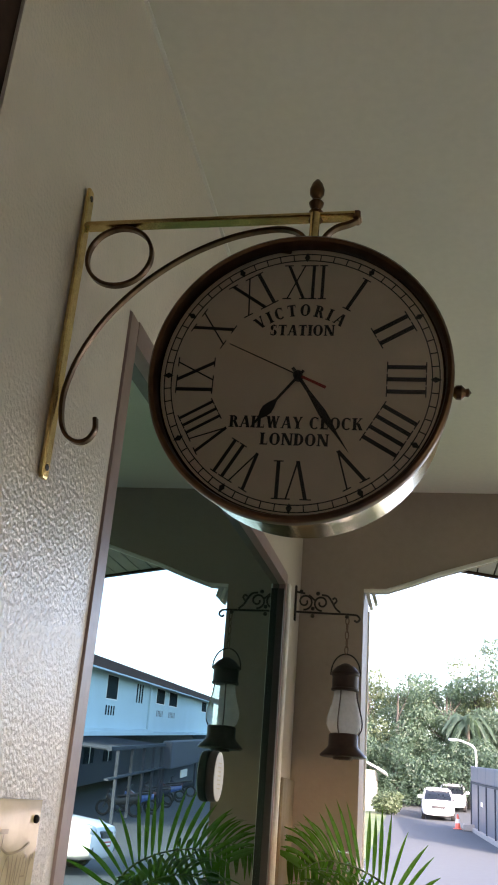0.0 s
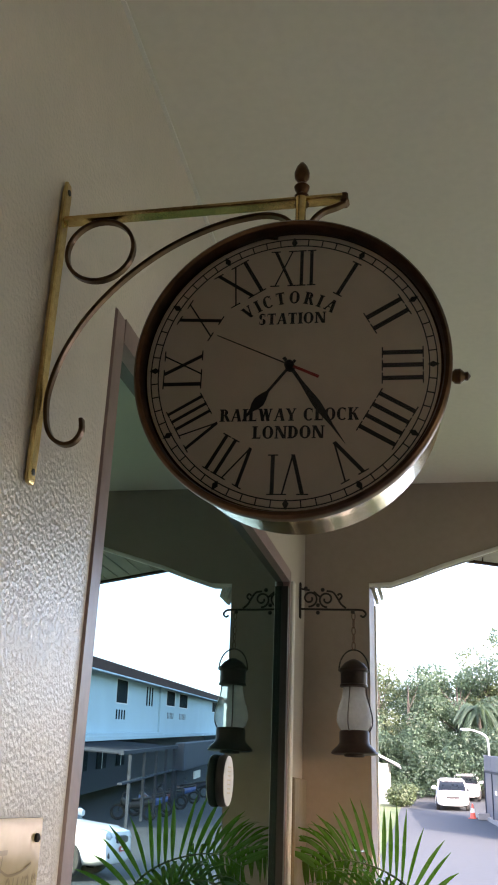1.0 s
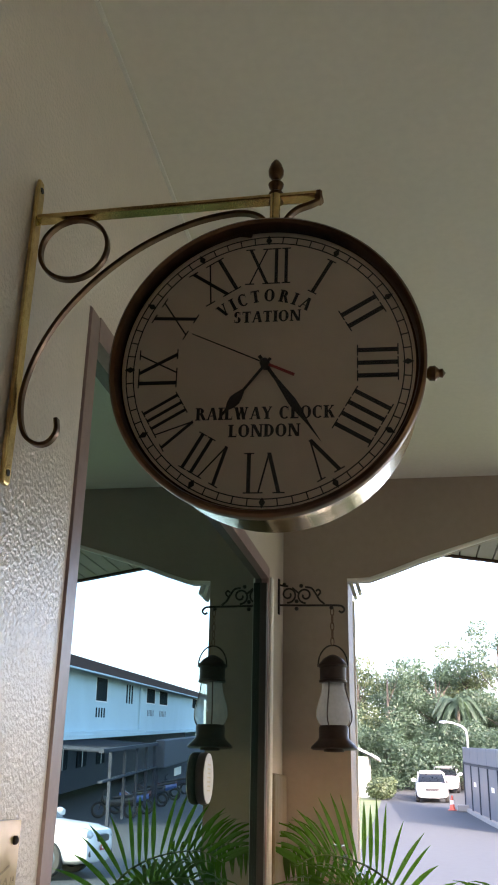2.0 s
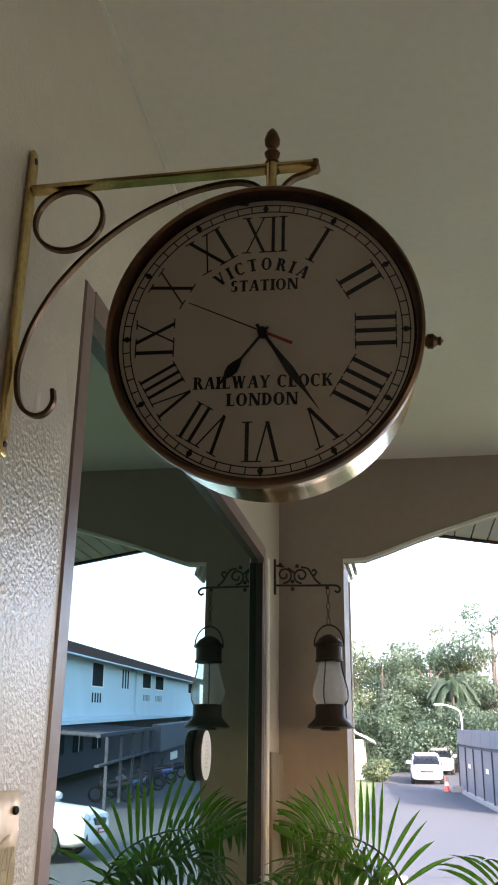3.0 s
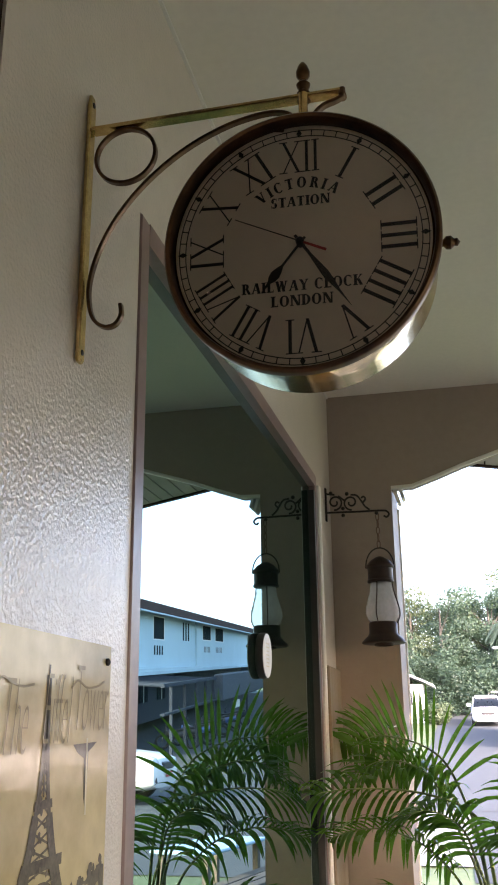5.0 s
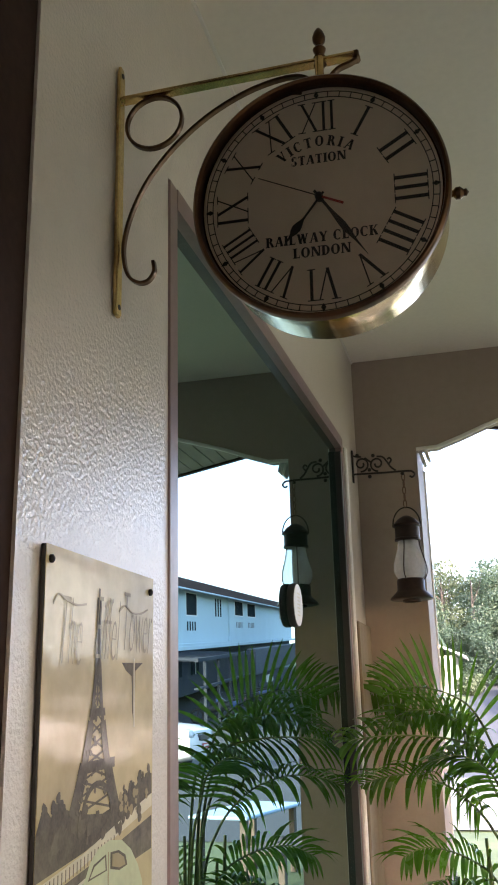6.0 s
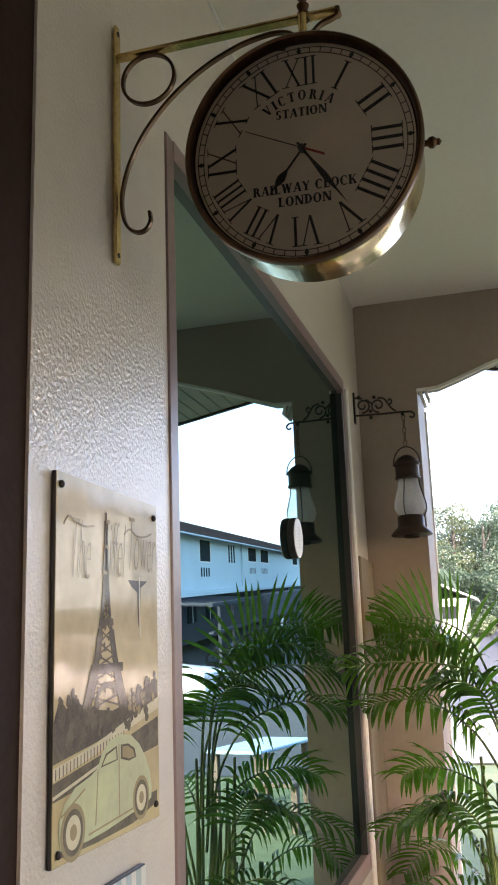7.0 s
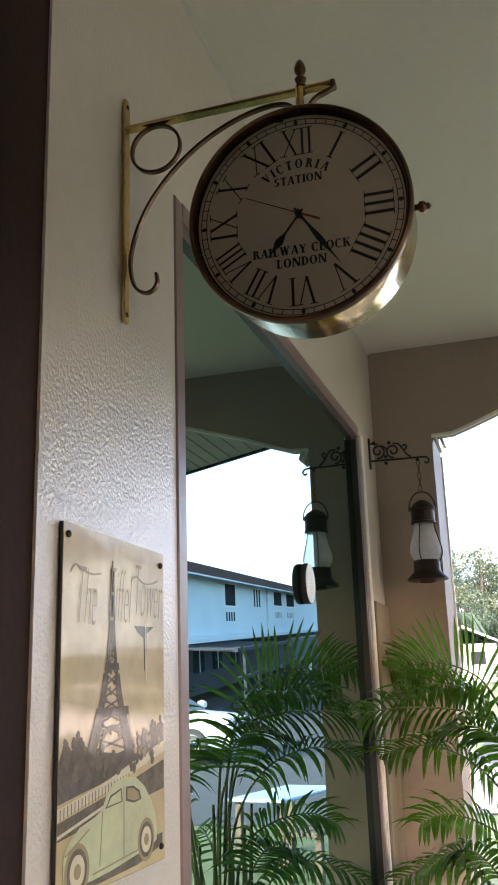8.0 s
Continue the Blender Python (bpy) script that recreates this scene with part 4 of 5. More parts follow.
part("cap", lathed([(0.034, 0.196), (0.0435, 0.198), (0.0435, 0.204), (0.041, 0.206), (0.041, 0.242), (0.046, 0.246), (0.0455, 0.252), (0.030, 0.270), (0.012, 0.281), (0.0, 0.284)], seg=48), M["rust"], lan, "domed brown tin cap")
for a in (0.25, 2.35, 4.45):
    pr = [(0.046, 0.066), (0.0555, 0.085), (0.0565, 0.108), (0.049, 0.142), (0.041, 0.172), (0.0375, 0.20)]
    part("guard_wire", tube(smooth_line([(r * math.cos(a), r * math.sin(a), z) for r, z in pr], 5), 0.0021, 6), M["rust"], lan)
bail = [(0.046 * math.cos(t), 0.0, 0.250 + 0.062 * math.sin(t)) for t in np.linspace(0.0, math.pi, 25)]
part("handle", tube(bail, 0.0024, 8), M["iron"], lan, "thin wire bail handle")
for s in (-1, 1):
    part("lug", lathed([(0.0, 0), (0.005, 0), (0.005, 0.004), (0, 0.004)], (s * 0.046 - 0.002, 0, 0.250), axis="x", seg=12), M["rust"], lan)

# ---- the areca palm in its pot ----
palm = thing("areca_palm", "lush green areca palm with arching fronds, standing in the porch corner", "palm", (0.45, 2.68, 0.0))
PO = Vector((0.45, 2.68, 0.0))
rp = random.Random(11)
part("pot", lathed([(0.0, 0.0), (0.12, 0.0), (0.13, 0.02), (0.165, 0.27), (0.175, 0.28), (0.175, 0.31), (0.16, 0.31), (0.15, 0.28), (0.0, 0.275)], seg=40), M["terracotta"], palm, "terracotta pot")
part("earth", lathed([(0.0, 0.288), (0.08, 0.285), (0.149, 0.280)], seg=24), M["soil"], palm, "dark potting soil")


def leaflet(bm, p, d, up, length, width, droop):
    """A narrow folded leaf blade from p along d, sinking towards its tip."""
    side = d.cross(up).normalized()
    keel = side.cross(d).normalized()
    rows = []
    n = 5
    q = Vector(p)
    dd = Vector(d)
    for i in range(n + 1):
        t = i / n
        w = width * (0.35 + 2.2 * t - 2.5 * t * t) if t < 0.98 else 0.0006
        w = max(w, 0.0006)
        rows.append([bm.verts.new(q + side * w / 2 + keel * w * 0.22), bm.verts.new(q), bm.verts.new(q - side * w / 2 + keel * w * 0.22)])
        dd = (dd + Vector((0, 0, -droop * (0.4 + t)))).normalized()
        q = q + dd * length / n
    for a, b in zip(rows, rows[1:]):
        bm.faces.new((a[0], a[1], b[1], b[0]))
        bm.faces.new((a[1], a[2], b[2], b[1]))


def frond(points, roll, length=0.17, pairs=26, droop=0.16, apart=False, label=""):
    """points: the stalk's line in the world; roll: turn of the blade about it (0 flat, 90 upright)."""
    line = smooth_line([Vector(p) - PO for p in points], 8)
    n = len(line)
    start = 0.36 if apart else 0.28
    stalk = part("frond", tube(line, 0.0042, 6, scale=[1.25 - 1.0 * i / n for i in range(n)]), M["palm_stem"], palm, label)
    joined = bmesh.new()
    for k in range(pairs):
        t = start + (0.99 - start) * (k / (pairs - 1))
        f = t * (n - 1)
        i = min(int(f), n - 2)
        p = line[i].lerp(line[i + 1], f - i)
        fwd = (line[i + 1] - line[i]).normalized()
        flat = fwd.cross(Vector((0, 0, 1))).normalized()
        up = flat.cross(fwd).normalized()
        q = Matrix.Rotation(radians(roll), 3, fwd)
        flat, up = q @ flat, q @ up
        size = length * (0.55 + 1.9 * t - 1.75 * t * t) * 1.05
        for s in (-1, 1):
            open_a = radians(82 - 34 * (t - start) / (0.99 - start) + rp.uniform(-6, 6))
            d = (fwd * math.cos(open_a) + s * flat * math.sin(open_a) + up * (0.22 + rp.uniform(-0.06, 0.10))).normalized()
            bm = bmesh.new() if apart else joined
            leaflet(bm, p, d, up, size * rp.uniform(0.88, 1.08), 0.0150 * rp.uniform(0.85, 1.15), droop * rp.uniform(0.6, 1.3))
            if apart:
                part("leaflet", bm, M["palm_leaf"], stalk, "", 60)
    if not apart:
        tagged(part("foliage", joined, M["palm_leaf"], stalk, "", 60), kind="stuff")
    else:
        joined.free()


# each: the stalk's line, roll of the blade, leaflet length, droop, pairs
FRONDS = [
    ([(0.45, 2.66, 0.95), (0.425, 2.65, 1.25), (0.393, 2.64, 1.366), (0.35, 2.66, 1.46), (0.294, 2.69, 1.506), (0.217, 2.72, 1.531), (0.143, 2.75, 1.534), (0.084, 2.78, 1.505)], 74, 0.150, 0.10, 20),
    ([(0.46, 2.70, 0.95), (0.42, 2.70, 1.25), (0.355, 2.74, 1.38), (0.257, 2.80, 1.476), (0.157, 2.87, 1.543), (0.080, 2.92, 1.548), (0.02, 2.96, 1.516)], 40, 0.130, 0.25, 23),
    ([(0.47, 2.66, 0.95), (0.44, 2.63, 1.27), (0.392, 2.62, 1.351), (0.298, 2.60, 1.387), (0.204, 2.57, 1.402), (0.11, 2.54, 1.405), (0.032, 2.51, 1.398), (0.012, 2.50, 1.392)], 38, 0.150, 0.34, 22),
    ([(0.46, 2.68, 0.85), (0.42, 2.66, 1.15), (0.373, 2.66, 1.286), (0.319, 2.68, 1.407), (0.247, 2.70, 1.461), (0.159, 2.72, 1.467), (0.076, 2.73, 1.426)], 28, 0.150, 0.30, 25),
    ([(0.45, 2.66, 0.70), (0.42, 2.66, 1.02), (0.371, 2.66, 1.153), (0.311, 2.67, 1.226), (0.248, 2.68, 1.268), (0.164, 2.70, 1.291), (0.077, 2.71, 1.285), (0.012, 2.72, 1.263)], 25, 0.160, 0.34, 25),
    ([(0.46, 2.64, 0.75), (0.44, 2.61, 1.10), (0.409, 2.60, 1.228), (0.385, 2.58, 1.298), (0.343, 2.56, 1.336), (0.291, 2.54, 1.353), (0.236, 2.52, 1.34)], 20, 0.155, 0.26, 23),
    ([(0.45, 2.70, 0.62), (0.41, 2.68, 0.93), (0.363, 2.68, 1.029), (0.31, 2.70, 1.067), (0.245, 2.72, 1.089), (0.177, 2.74, 1.093), (0.113, 2.76, 1.064)], 42, 0.130, 0.30, 22),
    ([(0.45, 2.67, 0.50), (0.39, 2.66, 0.73), (0.339, 2.66, 0.831), (0.297, 2.68, 0.922), (0.227, 2.70, 0.964), (0.126, 2.72, 0.95), (0.027, 2.74, 0.904)], 30, 0.155, 0.34, 25),
    ([(0.45, 2.62, 0.45), (0.40, 2.61, 0.78), (0.348, 2.60, 0.931), (0.309, 2.58, 0.992), (0.267, 2.56, 1.023), (0.214, 2.54, 1.019), (0.159, 2.52, 0.985)], 25, 0.145, 0.32, 23),
    ([(0.50, 2.62, 0.80), (0.53, 2.55, 1.15), (0.547, 2.50, 1.34), (0.572, 2.45, 1.43), (0.615, 2.39, 1.47), (0.67, 2.33, 1.46), (0.72, 2.28, 1.41)], -30, 0.130, 0.20, 18),
]
for pts, roll, ln, dr, pairs in FRONDS:
    frond(pts, roll, ln, pairs, dr, apart=True)
for pts, roll, ln, dr in (
    ([(0.50, 2.70, 0.70), (0.64, 2.74, 1.10), (0.76, 2.76, 1.192), (0.88, 2.78, 1.18), (1.00, 2.79, 1.10)], -40, 0.15, 0.30),
    ([(0.50, 2.64, 0.60), (0.60, 2.50, 1.02), (0.68, 2.38, 1.156), (0.78, 2.26, 1.14), (0.86, 2.17, 1.03)], 20, 0.14, 0.30),
    ([(0.50, 2.68, 0.60), (0.68, 2.68, 0.98), (0.80, 2.68, 1.06), (0.93, 2.68, 1.01), (1.02, 2.68, 0.90)], 30, 0.14, 0.30),
    ([(0.45, 2.66, 0.45), (0.38, 2.60, 0.72), (0.28, 2.58, 0.80), (0.16, 2.57, 0.78), (0.06, 2.56, 0.70)], 35, 0.13, 0.30),
    ([(0.44, 2.70, 0.40), (0.34, 2.80, 0.72), (0.25, 2.86, 0.82), (0.15, 2.92, 0.82), (0.07, 2.96, 0.74)], 30, 0.13, 0.30),
    ([(0.48, 2.74, 0.50), (0.56, 2.90, 0.90), (0.64, 3.00, 1.00), (0.72, 3.10, 0.97), (0.78, 3.18, 0.87)], 30, 0.13, 0.30),
    ([(0.50, 2.66, 0.40), (0.58, 2.54, 0.78), (0.60, 2.46, 0.92), (0.57, 2.38, 0.98), (0.50, 2.30, 0.95)], 25, 0.13, 0.30),
    ([(0.47, 2.62, 0.40), (0.44, 2.52, 0.66), (0.38, 2.45, 0.76), (0.30, 2.40, 0.79), (0.21, 2.37, 0.74)], 25, 0.13, 0.30),
    ([(0.52, 2.68, 0.40), (0.64, 2.62, 0.72), (0.74, 2.58, 0.82), (0.85, 2.55, 0.82), (0.94, 2.54, 0.74)], 25, 0.14, 0.30),
    ([(0.50, 2.70, 0.75), (0.56, 2.66, 1.10), (0.58, 2.62, 1.22), (0.54, 2.56, 1.29), (0.47, 2.52, 1.30)], 30, 0.13, 0.26),
):
    frond(pts, roll, ln, 20, dr)
for k in range(16):
    a, r = rp.uniform(0, 6.28), rp.uniform(0.02, 0.09)
    b = Vector((r * math.cos(a), r * math.sin(a), 0.28))
    t = Vector((r * 1.5 * math.cos(a) - 0.01, r * 1.5 * math.sin(a), rp.uniform(0.75, 1.15)))
    part("cane", tube([b, b.lerp(t, 0.35) + Vector((0.006, 0, 0)), b.lerp(t, 0.7), t], 0.009 if k else 0.017, 8, scale=[1.1, 1.0, 0.85, 0.5]), M["palm_stem"], palm, "green ringed cane")


# ---- cars ----
def loft(bm, rows, n=14):
    """rows: (y, z low, z high, half width, roundness). A closed hull along y."""
    rings = []
    for y, z0, z1, w, k in rows:
        ring = []
        for i in range(n):
            a = 2 * math.pi * (i + 0.5) / n
            c, s = math.cos(a), math.sin(a)
            e = 2 / k
            ring.append(bm.verts.new((w * math.copysign(abs(c) ** e, c), y, (z0 + z1) / 2 + (z1 - z0) / 2 * math.copysign(abs(s) ** e, s))))
        rings.append(ring)
    for a, b in zip(rings, rings[1:]):
        for i in range(n):
            bm.faces.new((a[i], a[(i + 1) % n], b[(i + 1) % n], b[i]))
    bm.faces.new(rings[0][::-1])
    bm.faces.new(rings[-1])
    bmesh.ops.recalc_face_normals(bm, faces=bm.faces[:])
    return bm


def car(at, turn, label, scale=1.0, tilt=0.0):
    """A white sport utility car whose nose points along -y before the turn."""
    c = thing("car", label, "car", at, turn=turn, tilt=tilt, group="cars in the yard")
    c.scale = (scale,) * 3
    part("body", loft(bmesh.new(), [(-2.22, 0.36, 0.72, 0.62, 3), (-2.16, 0.28, 0.86, 0.80, 4), (-1.9, 0.24, 0.97, 0.88, 5), (-1.2, 0.22, 1.05, 0.91, 5), (-0.6, 0.22, 1.08, 0.92, 5),
                                      (0.6, 0.22, 1.08, 0.92, 5), (1.6, 0.24, 1.08, 0.91, 5), (2.1, 0.30, 1.02, 0.86, 5), (2.2, 0.36, 0.9, 0.78, 4)], 20), M["car_white"], c, "glossy white bodywork", 40)
    part("roof", loft(bmesh.new(), [(-0.42, 1.50, 1.55, 0.60, 3), (-0.2, 1.50, 1.615, 0.66, 4), (0.6, 1.50, 1.65, 0.68, 4), (1.5, 1.48, 1.60, 0.65, 4), (1.75, 1.46, 1.53, 0.60, 3)], 16), M["car_white"], c, "", 40)
    part("window_glass", loft(bmesh.new(), [(-1.12, 1.0, 1.06, 0.76, 3), (-0.85, 1.0, 1.24, 0.77, 5), (-0.40, 1.0, 1.535, 0.70, 5), (1.4, 1.0, 1.55, 0.70, 5), (1.85, 1.0, 1.40, 0.72, 5), (2.02, 1.0, 1.1, 0.72, 3)], 20), M["glass_dark"], c, "dark tinted windows", 40)
    for s in (-1, 1):
        for y in (-0.35, 0.55, 1.35):
            part("pillar", sweep(bmesh.new(), [(s * 0.79, y - 0.10, 1.05), (s * 0.735, y, 1.52)], flat_section(0.05, 0.07)), M["car_white"], c)
        lamp = part("headlight", loft(bmesh.new(), [(-2.19, 0.72, 0.80, 0.10, 3), (-2.14, 0.69, 0.87, 0.19, 3), (-1.98, 0.72, 0.92, 0.20, 3)], 12), M["lamp_glass"], c, "clear headlight")
        lamp.location.x = s * 0.62
        part("mirror", loft(bmesh.new(), [(-0.98, 1.10, 1.22, 0.10, 3), (-0.90, 1.06, 1.26, 0.13, 4), (-0.82, 1.08, 1.24, 0.12, 3)], 12), M["car_white"], c, "white door mirror").location.x = s * 1.02
        part("fog_lamp", lathed([(0, -2.20), (0.06, -2.20), (0.07, -2.12)], (s * 0.66, 0, 0.45), axis="y", seg=14), M["plastic_black"], c)
        for y in (-1.35, 1.35):
            w = part("wheel", lathed([(0.0, -0.10), (0.20, -0.10), (0.20, 0.10), (0, 0.10)], (0, 0, 0), axis="x", seg=24), M["plastic_black"], c)
            w.location = (s * 0.83, y, 0.35)
            part("tyre", lathed([(0.235, -0.105), (0.33, -0.105), (0.352, -0.08), (0.352, 0.08), (0.33, 0.105), (0.235, 0.105), (0.235, -0.105)], axis="x", seg=32), M["tyre"], w)
            part("rim", lathed([(0.235, s * 0.10), (0.215, s * 0.112), (0.205, s * 0.10), (0.205, s * 0.06)], axis="x", seg=32), M["alloy"], w, "silver alloy rim")
            for k in range(6):
                a = k * math.pi / 3 + 0.3
                part("spoke", sweep(bmesh.new(), [(s * 0.105, 0.02 * math.cos(a), 0.02 * math.sin(a)), (s * 0.105, 0.215 * math.cos(a), 0.215 * math.sin(a))], flat_section(0.045, 0.03), side=(1, 0, 0)), M["alloy"], w)
    part("grille", loft(bmesh.new(), [(-2.245, 0.66, 0.78, 0.34, 5), (-2.17, 0.62, 0.80, 0.42, 5)], 16), M["plastic_black"], c, "black grille")
    part("lower_intake", loft(bmesh.new(), [(-2.215, 0.36, 0.48, 0.42, 5), (-2.10, 0.34, 0.52, 0.52, 5)], 16), M["plastic_black"], c)
    part("number_plate", boxed(-0.21, 0.21, -2.262, -2.248, 0.50, 0.60, bevel=0.004), M["plate_red"], c, "red registration plate")
    part("plate_bar", boxed(-0.16, 0.16, -2.266, -2.2625, 0.53, 0.57), M["plastic_white"], c, "", 0)
    return c


for (x, y), turn, sc, label in (((1.62, 50.2), 0, 0.86, "white sport utility car facing the house on the road"), ((2.62, 56.8), -4, 0.84, "white car parked behind the other on the road"),
                                ((7.86, 19.2), -90, 1.0, "white sport utility car parked across the yard")):
    car((x, y, ground_z(y) + 0.015), turn, label, sc, 4.0 if y > 30 else 0.0)

# ---- sheet-metal fence ----
A, B = Vector((2.98, 44.6, 0)), Vector((3.78, 33.2, 0))
fence = thing("sheet_fence", "tall blue-grey sheet-metal fence on a concrete kerb", "fence", (0, 0, 0))
n = 5
for k in range(n):
    p, q = A.lerp(B, k / n), A.lerp(B, (k + 1) / n)
    z, rise = ground_z(p.y), ground_z(q.y) - ground_z(p.y)
    ang = math.degrees(math.atan2(q.y - p.y, q.x - p.x))
    ln = (q - p).length
    slope = -math.degrees(math.atan2(rise, ln))
    o = part("panel", boxed(0.05, ln - 0.05, -0.02, 0.02, 0.18, 1.95, bevel=0.008), M["navy_sheet"], fence)
    o.matrix_basis = pose(p.x, p.y, z, 0, slope, ang)
    o = part("top_panel", boxed(0.0, ln, -0.05, 0.05, 2.04, 2.68, bevel=0.02), M["navy_sheet"], fence)
    o.matrix_basis = pose(p.x, p.y, z, 0, slope, ang)
    o = part("post", boxed(-0.05, 0.05, -0.06, 0.06, 0.1, 2.04, bevel=0.01), M["carport_steel"], fence)
    o.matrix_basis = pose(p.x, p.y, z, 0, slope, ang)
    o = part("rail", boxed(0.0, ln, -0.06, 0.06, 1.95, 2.03), M["carport_steel"], fence, "", 0)
    o.matrix_basis = pose(p.x, p.y, z, 0, slope, ang)
    o = part("kerb", boxed(0.0, ln, -0.12, 0.12, -0.15, 0.16, bevel=0.02), M["pave"], fence)
    o.matrix_basis = pose(p.x, p.y, z, 0, slope, ang)
    if k in (1, 3):
        o = part("lettering_bar", boxed(0.7, 1.3, -0.035, -0.024, 1.15, 1.32), M["plastic_white"], fence, "pale unreadable lettering", 0)
        o.matrix_basis = pose(p.x, p.y, z, 0, slope, ang)

lampz = ground_z(45)
lamp = thing("street_lamp", "grey steel street lamp with a curved arm", "street lamp", (3.25, 45.5, lampz))
part("pole", tube(smooth_line([(0, 0, 0), (0, 0, 2.0), (0, 0, 3.2), (-0.12, 0, 3.55), (-0.55, 0, 3.75), (-0.9, 0, 3.82)], 6), 0.045, 8), M["grey_metal"], lamp)
part("lamp_head", loft(bmesh.new(), [(-0.12, 3.76, 3.84, 0.10, 3), (0.0, 3.74, 3.88, 0.2, 3), (0.12, 3.76, 3.84, 0.1, 3)], 10), M["grey_metal"], lamp).location.x = -1.05

M["cone"] = mat("orange_red_plastic", (0.55, 0.09, 0.05), rough=0.5, bump=0)
cone = thing("traffic_cone", "orange-red traffic cone with a white band by the kerb", "cone", (2.35, 44.4, ground_z(44.4) + 0.012))
part("body", lathed([(0.20, 0.0), (0.20, 0.03), (0.13, 0.04), (0.03, 0.62), (0, 0.63)], seg=20), M["cone"], cone)
part("band", lathed([(0.098, 0.25), (0.072, 0.42)], seg=20), M["plastic_white"], cone)
blk = tagged(part("concrete_block", boxed(2.55, 3.1, 43.6, 44.2, ground_z(44) , ground_z(44) + 0.28, bevel=0.03), M["pave"], None), "pale concrete kerb block at the road's edge", "block")


# ---- pale blue house across the yard ----
HP = (12.84 - 0.05, 37.23, 6.617 - 0.12)
house = thing("apartment_house", "long two-storey pale blue house with a brown roof and ground-floor carport", "house", HP, turn=-5.9, tilt=4.06)
L0, L1, HB = -9.0, 48.0, -2.62
holes = [(2.9, 5.4, -1.25, -0.14), (16.4, 19.6, -1.05, -0.12), (21.3, 25.0, -1.05, -0.12), (39.0, 42.5, -1.0, -0.14)]
bm = bmesh.new()
cuts = sorted({L0, L1, *[h[0] for h in holes], *[h[1] for h in holes]})
for a, b in zip(cuts, cuts[1:]):
    h = next((h for h in holes if h[0] == a), None)
    for z0, z1 in (((HB, h[2]), (h[3], 0.12)) if h else ((HB, 0.12),)):
        box(bm, 0.0, 0.22, a, b, z0, z1)
box(bm, -0.35, 0.0, L0, 14.4, HB, HB + 0.12)
box(bm, -0.10, 0.0, 13.9, 14.4, HB + 0.12, 0.30)
box(bm, 0.22, 9.0, L0, L0 + 0.2, HB, 0.3)
box(bm, 8.8, 9.0, L0, L1, HB - 2.6, 0.3)
box(bm, 0.22, 9.0, L1 - 0.2, L1, HB - 2.6, 0.3)
box(bm, -0.4, 9.0, L0, L1, HB - 0.16, HB - 0.003)
part("wall", bm, M["house"], house, "pale blue rendered wall", 0)
# recessed wall, its dark colour standing in for the shade under the carport
part("lower_wall", boxed(1.6, 1.8, L0, L1, HB - 2.6, HB - 0.17), M["carport_dark"], house, "ground-floor wall coloured dark blue-grey for the carport's shade", 0)
for a, b, z0, z1 in holes:
    w = part("window", boxed(0.004, 0.02, a + 0.08, b - 0.08, z0 + 0.05, z1 - 0.05), M["house_window"], house, "dark window glass", 0)
    for y0, y1, zz0, zz1 in ((a, a + 0.08, z0, z1), (b - 0.08, b, z0, z1), (a + 0.08, b - 0.08, z1 - 0.05, z1), (a + 0.08, b - 0.08, z0, z0 + 0.05)):
        part("window_frame", boxed(-0.012, 0.02, y0, y1, zz0, zz1), M["white_paint"], w, "", 0)
for u0, u1, z0, z1, k in ((3.1, 5.3, -1.92, -1.50, 4), (10.1, 12.3, -1.17, -0.22, 3), (16.9, 19.4, -1.75, -1.40, 5), (21.6, 24.5, -1.75, -1.40, 5)):
    step = (u1 - u0) / k
    for i in range(k):
        part("vent_slot", boxed(-0.012, 0.02, u0 + i * step, u0 + (i + 0.45) * step, z0, z1), M["house_window"] if u0 < 15 else M["navy_sheet"], house, "dark ventilation slot", 0)
bm = bmesh.new()
prism(bm, [(-0.55, -0.12), (-0.55, 0.30), (4.5, 1.70), (9.6, 0.30), (9.6, -0.12), (4.5, 1.25)], L0 - 0.6, L1 + 0.6)
part("roof", bm, M["roof"], house, "brown sheet roof", 0)
part("gutter", boxed(-0.62, -0.56, L0 - 0.6, L1 + 0.6, -0.18, -0.11, bevel=0.01), M["house"], house, "pale gutter")
# carport below the first floor
for u in (-7.5, -5.0, -2.6, -0.4, 1.6, 2.4, 13.6, 25.0, 33.0):
    part("carport_post", boxed(-3.0, -2.9, u, u + 0.12, HB - 2.7, HB - 0.35), M["carport_steel"], house, "", 0)
for u in np.linspace(-8.6, 1.6, 10):
    part("carport_truss", tube([(-3.0, u, HB - 0.38), (-0.02, u, HB - 0.20)], 0.05, 6), M["carport_steel"], house)
part("carport_beam", boxed(-3.05, -2.9, L0, 2.0, HB - 0.42, HB - 0.30), M["carport_steel"], house, "", 0)
part("carport_beam", boxed(-3.05, -2.9, L0, 2.0, HB - 1.30, HB - 1.24), M["carport_steel"], house, "", 0)
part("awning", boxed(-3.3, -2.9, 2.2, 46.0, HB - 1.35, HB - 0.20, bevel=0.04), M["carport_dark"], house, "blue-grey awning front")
for u in (2.9, 6.7, 11.0):
    d = part("door", boxed(1.54, 1.60, u, u + 1.9, HB - 1.6, HB - 0.6), M["house_window"], house, "dark ground-floor window", 0)
    part("door_frame", boxed(1.52, 1.6, u + 0.9, u + 1.0, HB - 1.6, HB - 0.6), M["white_paint"], d, "", 0)
part("notice", boxed(-3.0, -2.94, 8.0, 10.2, HB - 1.95, HB - 1.60), M["plastic_white"], house, "white notice board", 0)

